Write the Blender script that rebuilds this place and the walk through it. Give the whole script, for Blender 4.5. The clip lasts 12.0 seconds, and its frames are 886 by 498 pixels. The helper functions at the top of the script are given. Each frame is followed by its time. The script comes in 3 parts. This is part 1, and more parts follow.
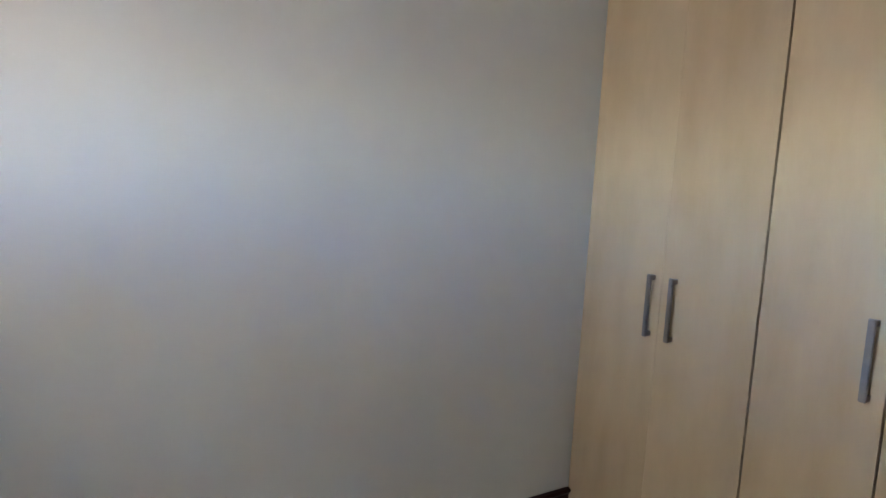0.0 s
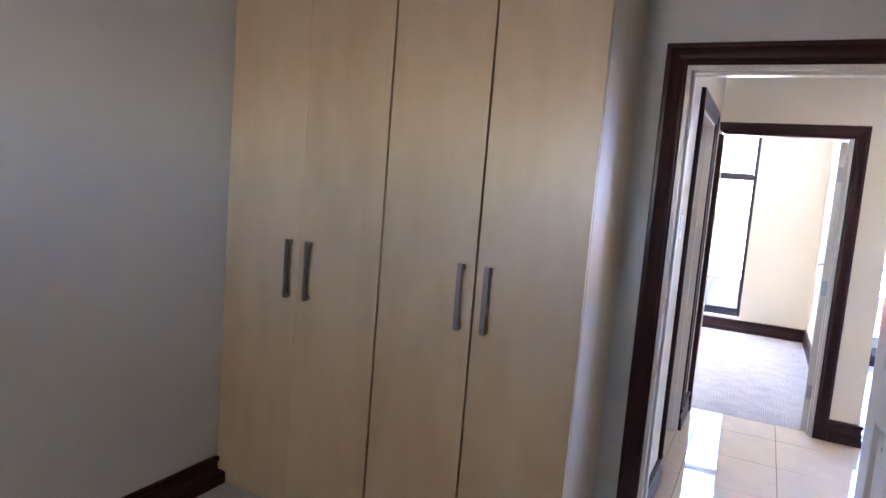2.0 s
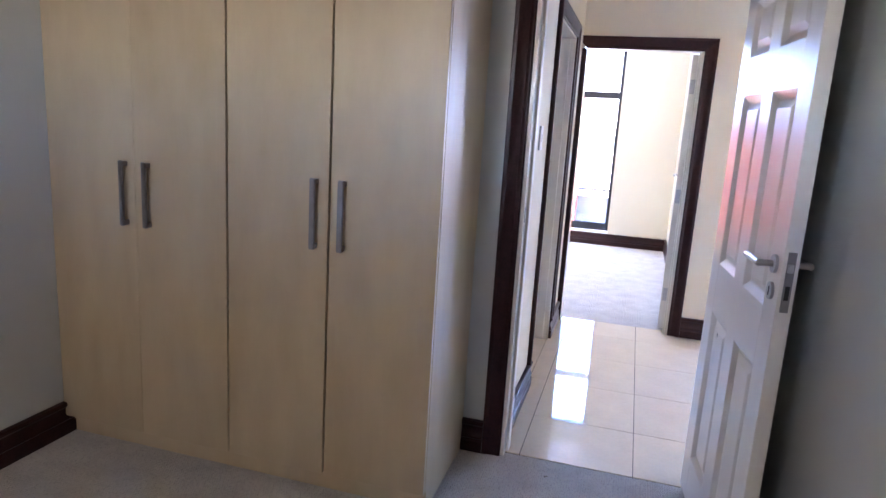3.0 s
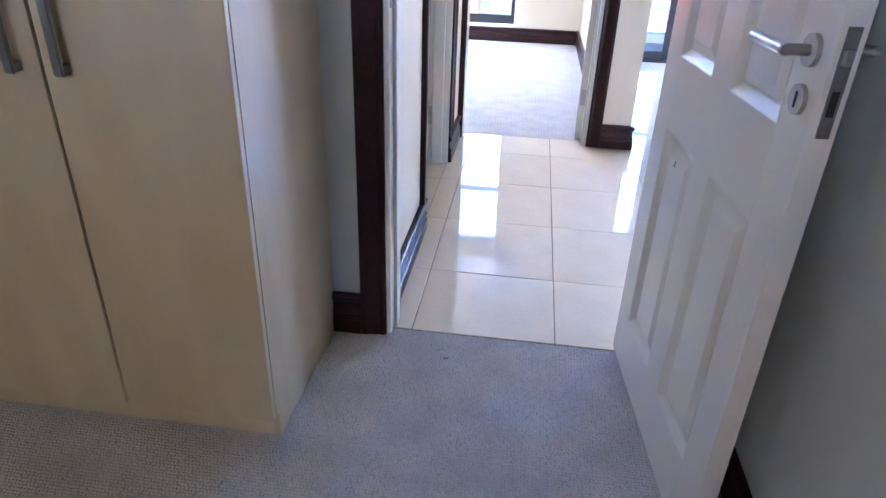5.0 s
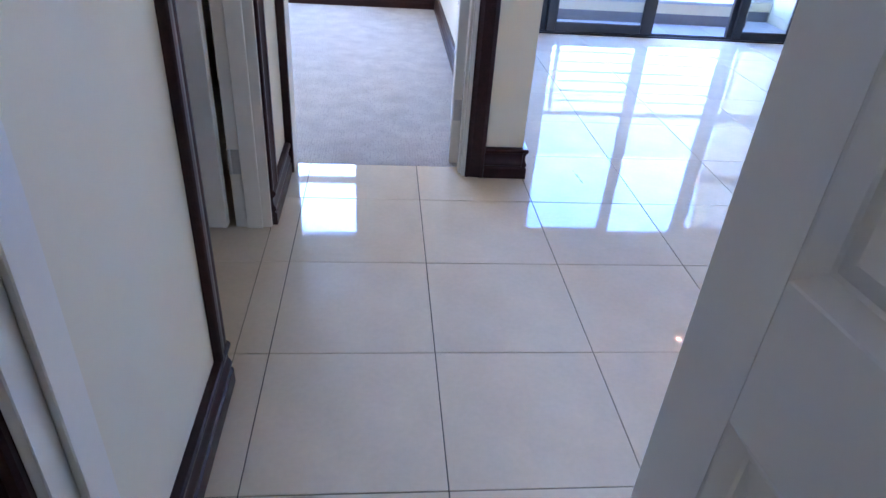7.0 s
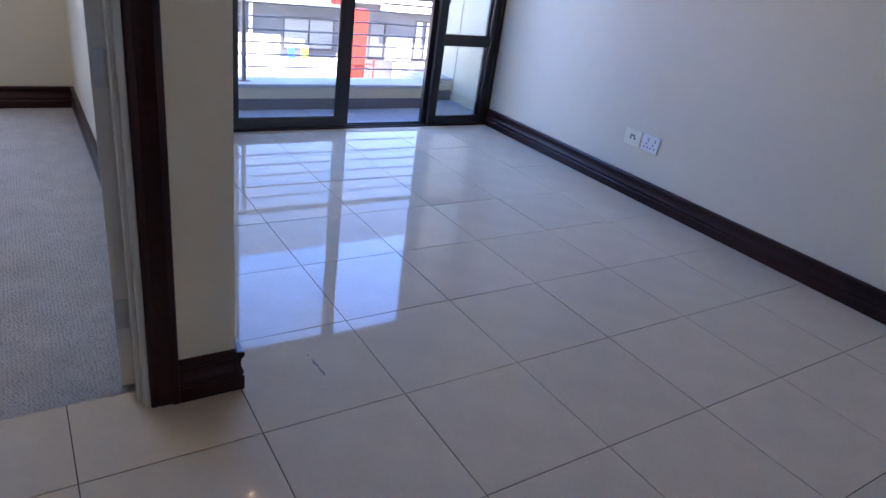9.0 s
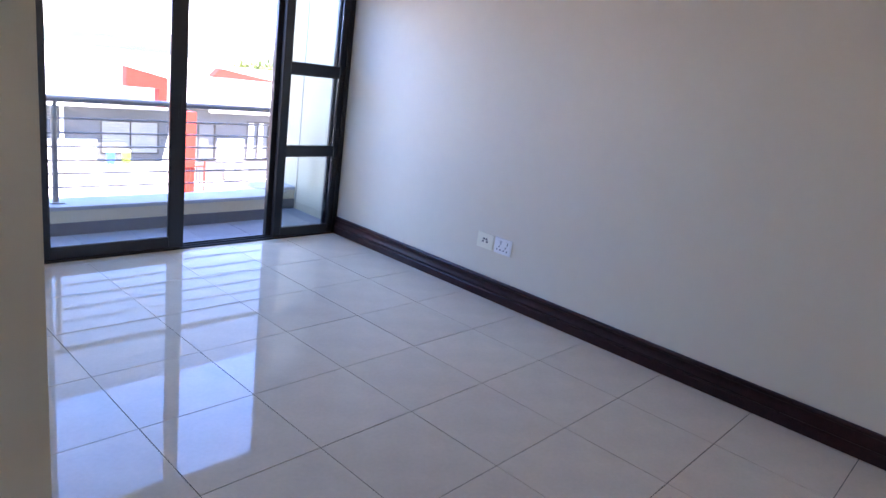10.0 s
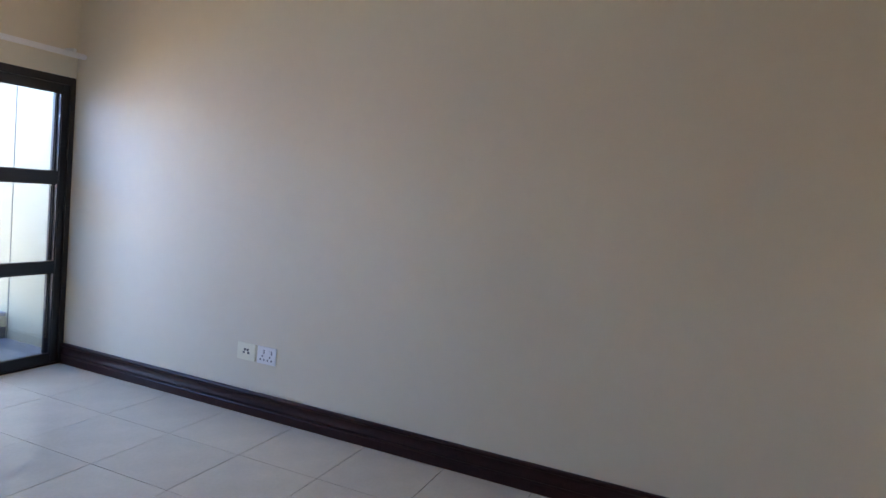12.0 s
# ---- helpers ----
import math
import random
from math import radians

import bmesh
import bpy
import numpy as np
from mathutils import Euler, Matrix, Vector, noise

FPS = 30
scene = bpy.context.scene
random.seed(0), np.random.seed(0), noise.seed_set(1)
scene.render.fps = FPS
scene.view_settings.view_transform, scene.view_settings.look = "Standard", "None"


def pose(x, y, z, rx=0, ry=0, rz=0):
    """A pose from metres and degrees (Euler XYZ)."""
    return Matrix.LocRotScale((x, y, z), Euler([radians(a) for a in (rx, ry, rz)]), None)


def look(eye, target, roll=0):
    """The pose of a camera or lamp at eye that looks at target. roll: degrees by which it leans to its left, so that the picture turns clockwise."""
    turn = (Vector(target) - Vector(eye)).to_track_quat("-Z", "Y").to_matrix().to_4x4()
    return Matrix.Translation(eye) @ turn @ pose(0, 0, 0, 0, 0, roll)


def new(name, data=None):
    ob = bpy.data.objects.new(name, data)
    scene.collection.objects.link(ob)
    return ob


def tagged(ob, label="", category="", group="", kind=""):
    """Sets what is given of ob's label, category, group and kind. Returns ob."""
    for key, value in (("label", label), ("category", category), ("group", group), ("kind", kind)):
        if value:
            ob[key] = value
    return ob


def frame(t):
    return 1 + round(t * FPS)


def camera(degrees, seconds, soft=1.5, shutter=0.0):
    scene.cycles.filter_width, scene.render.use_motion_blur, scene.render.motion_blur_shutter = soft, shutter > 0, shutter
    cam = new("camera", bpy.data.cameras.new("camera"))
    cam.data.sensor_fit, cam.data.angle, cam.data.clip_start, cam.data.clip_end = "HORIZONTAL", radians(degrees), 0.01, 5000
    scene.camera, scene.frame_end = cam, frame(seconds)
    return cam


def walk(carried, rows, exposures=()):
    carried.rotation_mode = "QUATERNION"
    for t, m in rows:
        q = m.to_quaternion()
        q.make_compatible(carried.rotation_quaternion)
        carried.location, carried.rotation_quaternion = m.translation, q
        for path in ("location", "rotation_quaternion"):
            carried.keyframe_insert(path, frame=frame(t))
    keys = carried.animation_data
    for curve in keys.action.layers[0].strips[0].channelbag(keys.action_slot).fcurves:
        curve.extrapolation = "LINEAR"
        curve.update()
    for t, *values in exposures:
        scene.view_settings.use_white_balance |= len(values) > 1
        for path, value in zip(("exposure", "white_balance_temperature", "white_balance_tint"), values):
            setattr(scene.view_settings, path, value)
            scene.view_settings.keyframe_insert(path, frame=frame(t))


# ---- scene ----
cam = camera(68.8, 12.0)
PATH = [
    (0, (-0.338, -3.2, 1.612), (-2.005, -2.121, 1.375), 3.2),
    (0.5, (-0.31, -3.26, 1.598), (-1.801, -1.948, 1.361), 3.4),
    (1, (-0.29, -3.298, 1.566), (-1.603, -1.805, 1.343), 4.1),
    (1.5, (-0.272, -3.315, 1.552), (-1.38, -1.664, 1.34), 4.5),
    (2, (-0.225, -3.275, 1.552), (-1.106, -1.492, 1.34), 4.6),
    (2.5, (-0.187, -3.222, 1.518), (-0.849, -1.348, 1.286), 4.4),
    (3, (-0.143, -3.152, 1.484), (-0.682, -1.267, 1.086), 3.5),
    (3.5, (-0.133, -3.043, 1.455), (-0.58, -1.179, 0.886), 3.0),
    (3.7, (-0.138, -2.998, 1.428), (-0.53, -1.127, 0.838), 2.9),
    (5.3, (-0.176, -2.072, 1.289), (-0.365, -0.351, 0.288), 1.3),
    (5.5, (-0.165, -1.929, 1.273), (-0.338, -0.223, 0.244), 0.7),
    (6, (-0.149, -1.609, 1.287), (-0.253, 0.084, 0.227), 1.5),
    (6.5, (-0.179, -1.269, 1.279), (-0.15, 0.424, 0.214), 2.4),
    (6.7, (-0.183, -1.159, 1.296), (-0.085, 0.53, 0.229), 3.2),
    (8.3, (-0.084, -0.32, 1.387), (0.626, 1.262, 0.391), 7.2),
    (8.5, (-0.067, -0.207, 1.388), (0.75, 1.342, 0.421), 7.6),
    (9, (-0.004, -0.018, 1.426), (1.042, 1.459, 0.576), 8.3),
    (9.5, (0.049, 0.11, 1.466), (1.303, 1.506, 0.776), 8.2),
    (10, (0.066, 0.231, 1.499), (1.509, 1.51, 0.966), 7.9),
    (10.5, (0.084, 0.315, 1.502), (1.69, 1.422, 1.059), 7.0),
    (11, (0.11, 0.32, 1.511), (1.832, 1.27, 1.148), 6.4),
    (11.5, (0.213, 0.312, 1.476), (1.995, 1.183, 1.22), 5.8),
    (12, (0.244, 0.3, 1.513), (2.088, 1.056, 1.342), 5.7),
]
EXPOSURES = [(0, 6.1, 6150, 26), (0.5, 5.95, 6350, 27), (1, 5.85, 6400, 30), (2.5, 5.62, 6300, 35), (3.5, 5.8, 6150, 34), (5.5, 5.85, 5850, 30), (6, 5.9, 5800, 30), (6.7, 5.3, 5800, 28), (8.3, 3.5, 6000, 31), (9.1, 3.42, 6350, 31), (10.5, 3.75, 6750, 31), (12, 3.45, 7350, 25)]
walk(cam, [(t, look(eye, target, roll)) for t, eye, target, roll in PATH], EXPOSURES)

# ---- light ----
SUN_EL, SUN_AZ = 58, 205     # degrees; azimuth clockwise from +y
world = bpy.data.worlds.new("sky")
world.use_nodes = True
scene.world = world
wn, wl = world.node_tree.nodes, world.node_tree.links
sky = wn.new("ShaderNodeTexSky")
sky.sky_type, sky.sun_disc = "NISHITA", False
sky.sun_elevation, sky.sun_rotation = radians(SUN_EL), radians(SUN_AZ)
sky.air_density, sky.ozone_density, sky.dust_density = 0.8, 6.0, 0.1
wl.new(sky.outputs[0], wn["Background"].inputs[0])
wn["Background"].inputs[1].default_value = 0.15
sun = new("sun", bpy.data.lights.new("sun", "SUN"))
sun.data.energy, sun.data.angle, sun.data.color = 3.5, radians(0.5), (1, 0.95, 0.86)
a, e = radians(SUN_AZ), radians(SUN_EL)
sun.matrix_world = look((math.sin(a) * math.cos(e) * 30, math.cos(a) * math.cos(e) * 30, math.sin(e) * 30), (0, 0, 0))


def window_light(name, x, y, z, w, h, target, power, color=(0.80, 0.90, 1.0)):
    """An area lamp added at a window to stand in for light from outside."""
    lamp = new(name, bpy.data.lights.new(name, "AREA"))
    lamp.data.shape, lamp.data.size, lamp.data.size_y = "RECTANGLE", w, h
    lamp.data.energy, lamp.data.color = power, color
    lamp.matrix_world = look((x, y, z), target)
    return lamp


# warm fill lamp added at the unseen bedroom window, aimed up at the ceiling
window_light("warm_fill_bedroom_window", -1.25, -4.72, 1.75, 0.75, 0.46, (-1.25, -3.9, 2.8), 0.46, (1.0, 0.93, 0.80))
window_light("sky_in_sliding_door", 2.05, 5.5, 2.22, 3.0, 1.32, (2.05, 2.4, 1.6), 11, (0.12, 0.36, 1.0))
window_light("sky_in_far_bedroom_window", -0.92, 5.62, 2.15, 1.0, 0.85, (-0.9, 0, 0.9), 4.8, (0.34, 0.58, 1.0))


# ---- materials ----
def material(name, color, rough=0.5, metal=0.0, vary=0.0, scale=4.0, bump=0.0, bump_scale=200.0, spec=0.5, stretch=(1, 1, 1), coat=0.0,
             rough_vary=0.0, random_tone=0.0, cells=False):
    m = bpy.data.materials.new(name)
    m.use_nodes = True
    n, l = m.node_tree.nodes, m.node_tree.links
    p = n["Principled BSDF"]
    p.inputs["Roughness"].default_value, p.inputs["Metallic"].default_value = rough, metal
    p.inputs["Specular IOR Level"].default_value, p.inputs["Coat Weight"].default_value = spec, coat
    p.inputs["Coat Roughness"].default_value = 0.12
    p.inputs["Base Color"].default_value = (*color, 1)
    co = n.new("ShaderNodeTexCoord")
    mp = n.new("ShaderNodeMapping")
    mp.inputs["Scale"].default_value = stretch
    l.new(co.outputs["Object"], mp.inputs[0])
    out = None
    if vary:
        a1, a2 = n.new("ShaderNodeTexNoise"), n.new("ShaderNodeTexNoise")
        a1.inputs["Scale"].default_value, a1.inputs["Detail"].default_value = scale, 5
        a2.inputs["Scale"].default_value, a2.inputs["Detail"].default_value = scale * 9, 3
        l.new(mp.outputs[0], a1.inputs[0])
        l.new(mp.outputs[0], a2.inputs[0])
        add = n.new("ShaderNodeMix")
        add.inputs[0].default_value = 0.35
        l.new(a1.outputs[0], add.inputs[2])
        l.new(a2.outputs[0], add.inputs[3])
        ramp = n.new("ShaderNodeValToRGB")
        ramp.color_ramp.elements[0].position, ramp.color_ramp.elements[1].position = 0.3, 0.7
        ramp.color_ramp.elements[0].color = (*[c * (1 - vary) for c in color], 1)
        ramp.color_ramp.elements[1].color = (*[min(1, c * (1 + vary)) for c in color], 1)
        l.new(add.outputs[0], ramp.inputs[0])
        out = ramp.outputs[0]
        if random_tone:
            info, hsv, mr = n.new("ShaderNodeObjectInfo"), n.new("ShaderNodeHueSaturation"), n.new("ShaderNodeMapRange")
            mr.inputs["To Min"].default_value, mr.inputs["To Max"].default_value = 1 - random_tone, 1 + random_tone
            l.new(info.outputs["Random"], mr.inputs[0])
            l.new(mr.outputs[0], hsv.inputs["Value"])
            l.new(out, hsv.inputs["Color"])
            out = hsv.outputs[0]
        l.new(out, p.inputs["Base Color"])
        if rough_vary:
            rr = n.new("ShaderNodeMapRange")
            rr.inputs["From Min"].default_value, rr.inputs["From Max"].default_value = 0.3, 0.7
            rr.inputs["To Min"].default_value, rr.inputs["To Max"].default_value = max(0.01, rough - rough_vary), rough + rough_vary
            l.new(a1.outputs[0], rr.inputs[0])
            l.new(rr.outputs[0], p.inputs["Roughness"])
    if bump:
        b, t = n.new("ShaderNodeBump"), n.new("ShaderNodeTexVoronoi" if cells else "ShaderNodeTexNoise")
        t.inputs["Scale"].default_value, t.inputs["Detail"].default_value = bump_scale, 0 if cells else 4
        b.inputs["Strength"].default_value, b.inputs["Distance"].default_value = bump, 0.006 if cells else 0.002
        b.invert = cells
        l.new(mp.outputs[0], t.inputs[0])
        l.new(t.outputs[0], b.inputs["Height"])
        l.new(b.outputs[0], p.inputs["Normal"])
    return m


def wood_material(name, color, dark, rough, axis_scale=(9, 9, 0.7), ring=2.2, coat=0.0, rough_bump=0.15, fine=0.25, streak=4.0, spec=0.5):
    """Veneer: broad cathedral streaks and fine fibres along z."""
    m = bpy.data.materials.new(name)
    m.use_nodes = True
    n, l = m.node_tree.nodes, m.node_tree.links
    p = n["Principled BSDF"]
    p.inputs["Roughness"].default_value, p.inputs["Coat Weight"].default_value = rough, coat
    p.inputs["Coat Roughness"].default_value, p.inputs["Specular IOR Level"].default_value = 0.15, spec
    co, mp, info = n.new("ShaderNodeTexCoord"), n.new("ShaderNodeMapping"), n.new("ShaderNodeObjectInfo")
    mp.inputs["Scale"].default_value = axis_scale
    l.new(co.outputs["Object"], mp.inputs[0])
    shift = n.new("ShaderNodeVectorMath")
    shift.operation = "MULTIPLY_ADD"
    comb = n.new("ShaderNodeCombineXYZ")
    for k in range(3):
        l.new(info.outputs["Random"], comb.inputs[k])
    l.new(comb.outputs[0], shift.inputs[0])
    shift.inputs[1].default_value = (37, 51, 23)
    l.new(mp.outputs[0], shift.inputs[2])
    a1, a2, a3 = (n.new("ShaderNodeTexNoise") for _ in range(3))
    for tex, s, d in ((a1, ring * 0.45, 2), (a2, ring * streak, 3), (a3, ring * 16, 2)):
        tex.inputs["Scale"].default_value, tex.inputs["Detail"].default_value = s, d
        l.new(shift.outputs[0], tex.inputs[0])
    m1, m2 = n.new("ShaderNodeMix"), n.new("ShaderNodeMix")
    m1.inputs[0].default_value, m2.inputs[0].default_value = 0.45, fine
    l.new(a1.outputs[0], m1.inputs[2])
    l.new(a2.outputs[0], m1.inputs[3])
    l.new(m1.outputs[0], m2.inputs[2])
    l.new(a3.outputs[0], m2.inputs[3])
    ramp = n.new("ShaderNodeValToRGB")
    ramp.color_ramp.elements[0].position, ramp.color_ramp.elements[1].position = 0.32, 0.62
    ramp.color_ramp.elements[0].color, ramp.color_ramp.elements[1].color = (*dark, 1), (*color, 1)
    l.new(m2.outputs[0], ramp.inputs[0])
    l.new(ramp.outputs[0], p.inputs["Base Color"])
    b = n.new("ShaderNodeBump")
    b.inputs["Strength"].default_value, b.inputs["Distance"].default_value = rough_bump, 0.001
    l.new(a3.outputs[0], b.inputs["Height"])
    l.new(b.outputs[0], p.inputs["Normal"])
    return m


def glass_material(name):
    m = bpy.data.materials.new(name)
    m.use_nodes = True
    n, l = m.node_tree.nodes, m.node_tree.links
    n.remove(n["Principled BSDF"])
    tr, gl, mx, fr = (n.new("ShaderNode" + k) for k in ("BsdfTransparent", "BsdfGlossy", "MixShader", "Fresnel"))
    tr.inputs[0].default_value, gl.inputs["Roughness"].default_value, fr.inputs[0].default_value = (0.93, 0.96, 0.96, 1), 0.01, 1.45
    l.new(fr.outputs[0], mx.inputs[0])
    l.new(tr.outputs[0], mx.inputs[1])
    l.new(gl.outputs[0], mx.inputs[2])
    l.new(mx.outputs[0], n["Material Output"].inputs[0])
    return m


PAINT = material("cream_wall_paint", (0.725, 0.645, 0.485), 0.62, vary=0.025, scale=1.3, bump=0.22, bump_scale=140)
PAINT_BED = material("pale_grey_wall_paint", (0.59, 0.60, 0.56), 0.5, vary=0.025, scale=1.3, bump=0.2, bump_scale=140)
CEIL = material("white_ceiling_paint", (0.8, 0.79, 0.76), 0.8, vary=0.02, scale=2, bump=0.1)
WHITE = material("white_enamel", (0.76, 0.715, 0.64), 0.30, vary=0.02, scale=3, bump=0.04, bump_scale=90)
JAMB = material("cream_enamel", (0.72, 0.67, 0.58), 0.3, vary=0.04, scale=5, bump=0.06, bump_scale=60)
DARK = wood_material("dark_mahogany", (0.047, 0.0145, 0.0125), (0.017, 0.0062, 0.0055), 0.34, (3, 3, 3), 3, spec=0.25)
MAPLE = wood_material("maple_veneer", (0.585, 0.465, 0.295), (0.49, 0.372, 0.222), 0.36, (4, 4, 1.1), 1.5, rough_bump=0.02, fine=0.05, streak=1.8)
# near-black, puts the shade of the wardrobe's door gaps into the colour
GAP_SHADE = material("wardrobe_gap_shade", (0.025, 0.018, 0.012), 0.7)
TILE = material("polished_porcelain", (0.665, 0.54, 0.38), 0.032, vary=0.07, scale=6, bump=0.012, bump_scale=12, rough_vary=0.012, random_tone=0.03, spec=0.16)
GROUT = material("grey_grout", (0.042, 0.036, 0.031), 0.9, vary=0.2, scale=30)
CARPET = material("grey_carpet", (0.40, 0.375, 0.34), 0.95, vary=0.10, scale=14, bump=1.0, bump_scale=110, spec=0.1, cells=True)
LOOPS = material("grey_carpet_loops", (0.52, 0.485, 0.44), 0.95, vary=0.17, scale=7, bump=0.5, bump_scale=500, spec=0.1)
ALU = material("dark_bronze_aluminium", (0.018, 0.016, 0.017), 0.32, vary=0.15, scale=8, spec=0.5)
STEEL = material("satin_steel", (0.50, 0.49, 0.48), 0.32, 1.0, vary=0.06, scale=40)
GALV = material("grey_painted_steel", (0.27, 0.25, 0.24), 0.42, 0.3, vary=0.1, scale=30)
NICKEL = material("brushed_nickel", (0.27, 0.26, 0.25), 0.42, 1.0, vary=0.08, scale=60)
PLASTIC = material("white_plastic", (0.82, 0.81, 0.78), 0.3)
SLOT = material("dark_slot", (0.02, 0.02, 0.02), 0.6)
GLASS = glass_material("window_glass")
RENDER = material("cream_render", (0.66, 0.57, 0.39), 0.8, vary=0.05, scale=3, bump=0.3, bump_scale=90)
BALTILE = material("grey_balcony_tile", (0.22, 0.23, 0.25), 0.35, vary=0.12, scale=9, random_tone=0.05)
CONCRETE = material("white_coping", (0.42, 0.42, 0.42), 0.7, vary=0.06, scale=6, bump=0.2)
SKIRT = material("grey_skirting_tile", (0.16, 0.15, 0.15), 0.4, vary=0.1, scale=10)
ORANGE = material("orange_red_render", (0.26, 0.018, 0.006), 0.75, vary=0.08, scale=2, bump=0.2)
HOUSE = material("white_render", (0.72, 0.70, 0.66), 0.8, vary=0.05, scale=1.5, bump=0.2)
GREYWALL = material("grey_render", (0.085, 0.088, 0.092), 0.8, vary=0.08, scale=1.5, bump=0.2)
ROOF = material("pale_metal_roof", (0.62, 0.61, 0.60), 0.5, vary=0.06, scale=2)
GRASS = material("dry_ground", (0.30, 0.27, 0.20), 0.95, vary=0.25, scale=0.3)
HILL = material("hazy_hill", (0.06, 0.085, 0.075), 0.95, vary=0.55, scale=0.09)
LEAF = material("leaves", (0.075, 0.105, 0.018), 0.6, vary=0.4, scale=4)
BARK = material("bark", (0.12, 0.08, 0.05), 0.9, vary=0.3, scale=20)


# ---- mesh helpers ----
def box(bm, x0, y0, z0, x1, y1, z1, bevel=0.0, seg=1):
    v = [bm.verts.new(c) for c in ((x0, y0, z0), (x1, y0, z0), (x1, y1, z0), (x0, y1, z0), (x0, y0, z1), (x1, y0, z1), (x1, y1, z1), (x0, y1, z1))]
    f = [bm.faces.new([v[i] for i in q]) for q in ((0, 3, 2, 1), (4, 5, 6, 7), (0, 1, 5, 4), (1, 2, 6, 5), (2, 3, 7, 6), (3, 0, 4, 7))]
    if bevel:
        edges = list({e for q in f for e in q.edges})
        bmesh.ops.bevel(bm, geom=edges, offset=bevel, segments=seg, affect="EDGES", clamp_overlap=True)
    return bm


def boxes(*specs, bevel=0.0, seg=1):
    bm = bmesh.new()
    for s in specs:
        box(bm, *s, bevel=bevel, seg=seg)
    return bm


def cyl(bm, p, q, r, n=16, r2=None):
    p, q = Vector(p), Vector(q)
    d = q - p
    m = Matrix.Translation((p + q) / 2) @ d.to_track_quat("Z", "Y").to_matrix().to_4x4()
    bmesh.ops.create_cone(bm, cap_ends=True, segments=n, radius1=r, radius2=r if r2 is None else r2, depth=d.length, matrix=m)
    return bm


def finish(bm, name, mat, smooth=False):
    me = bpy.data.meshes.new(name)
    bmesh.ops.recalc_face_normals(bm, faces=bm.faces)
    bm.to_mesh(me)
    bm.free()
    me.materials.append(mat)
    if smooth:
        for p in me.polygons:
            p.use_smooth = True
        me.set_sharp_from_angle(angle=radians(35))
    return me


def part(name, bm, mat, parent=None, label="", smooth=False):
    ob = new(name, finish(bm, name, mat, smooth))
    if parent:
        ob.parent = parent
    if label:
        tagged(ob, label)
    return ob


def structure(name, bm, mat, label, category, parent=None):
    return tagged(part(name, bm, mat, parent), label, category, kind="structure")


def thing(name, label, category, group="", at=(0, 0, 0), turn=0):
    ob = new(name)
    ob.empty_display_size = 0.1
    ob.matrix_world = pose(*at, 0, 0, turn)
    return tagged(ob, label, category, group)


def sweep(profile, a, b, out, up=(0, 0, 1), mitre_a=0.0, mitre_b=0.0):
    """A moulding: profile points (out, up) drawn from a to b; the mitres shift its ends along by mitre x up."""
    a, b, out, up = Vector(a), Vector(b), Vector(out), Vector(up)
    along = (b - a).normalized()
    bm = bmesh.new()
    ra = [bm.verts.new(a + out * o + up * u + along * mitre_a * u) for o, u in profile]
    rb = [bm.verts.new(b + out * o + up * u + along * mitre_b * u) for o, u in profile]
    k = len(profile)
    for i in range(k):
        j = (i + 1) % k
        bm.faces.new((ra[i], ra[j], rb[j], rb[i]))
    bm.faces.new(ra)
    bm.faces.new(rb[::-1])
    return bm


BASE = [(0, 0), (0.024, 0), (0.024, 0.050), (0.021, 0.054), (0.017, 0.057), (0.017, 0.061), (0.021, 0.065), (0.022, 0.072), (0.0195, 0.079), (0.015, 0.088),
        (0.0125, 0.100), (0.0125, 0.114), (0.015, 0.123), (0.021, 0.128), (0.0245, 0.134), (0.0245, 0.142), (0.020, 0.148), (0.012, 0.150), (0, 0.150)]
CASE = [(0, 0), (0.012, 0), (0.016, 0.006), (0.016, 0.018), (0.013, 0.024), (0.016, 0.030), (0.018, 0.062), (0.024, 0.070), (0.024, 0.086), (0.020, 0.09), (0, 0.09)]


def skirting(name, a, b, out, group):
    return tagged(part(name, sweep(BASE, a, b, out), DARK, smooth=True), "dark mahogany moulded skirting board along the wall foot", "skirting", group, "structure")


def casing(name, p0, p1, top, out, label, width=0.085, foot=0.0, left=True, right=True):
    """Moulded architrave round an opening from p0 to p1 at the floor, on a wall that faces out."""
    p0, p1 = Vector(p0), Vector(p1)
    along = (p1 - p0).normalized()
    root = tagged(new(name), label, "door frame", kind="structure")
    prof = [(o, u * width / 0.09) for o, u in CASE]
    if left:
        part("architrave_post", sweep(prof, p0 + Vector((0, 0, foot)), p0 + Vector((0, 0, top)), out, -along, 0, 1), DARK, root, smooth=True)
    if right:
        part("architrave_post", sweep(prof, p1 + Vector((0, 0, foot)), p1 + Vector((0, 0, top)), out, along, 0, 1), DARK, root, smooth=True)
    part("architrave_head", sweep(prof, p0 + Vector((0, 0, top)), p1 + Vector((0, 0, top)), out, (0, 0, 1), -1, 1), DARK, root, smooth=True)
    return root


# ---- plan ----
BX0, BX1, BY0, DY0, DY1 = -2.455, 0.42, -4.55, -0.47, -0.34      # first bedroom and its door wall
HX, FY0, FY1, SX = -0.60, 1.755, 1.88, 0.487                       # hall wall, far door wall, stub end
LX, GY0, GY1 = 3.525, 4.57, 4.70                                  # living room wall, glazed wall
FX1, WY0, WY1 = 0.335, 5.30, 5.56                                 # far bedroom
H = 2.45
DX0, DX1, DH = -0.565, 0.250, 2.068                               # bedroom door opening
LIVH = 2.75

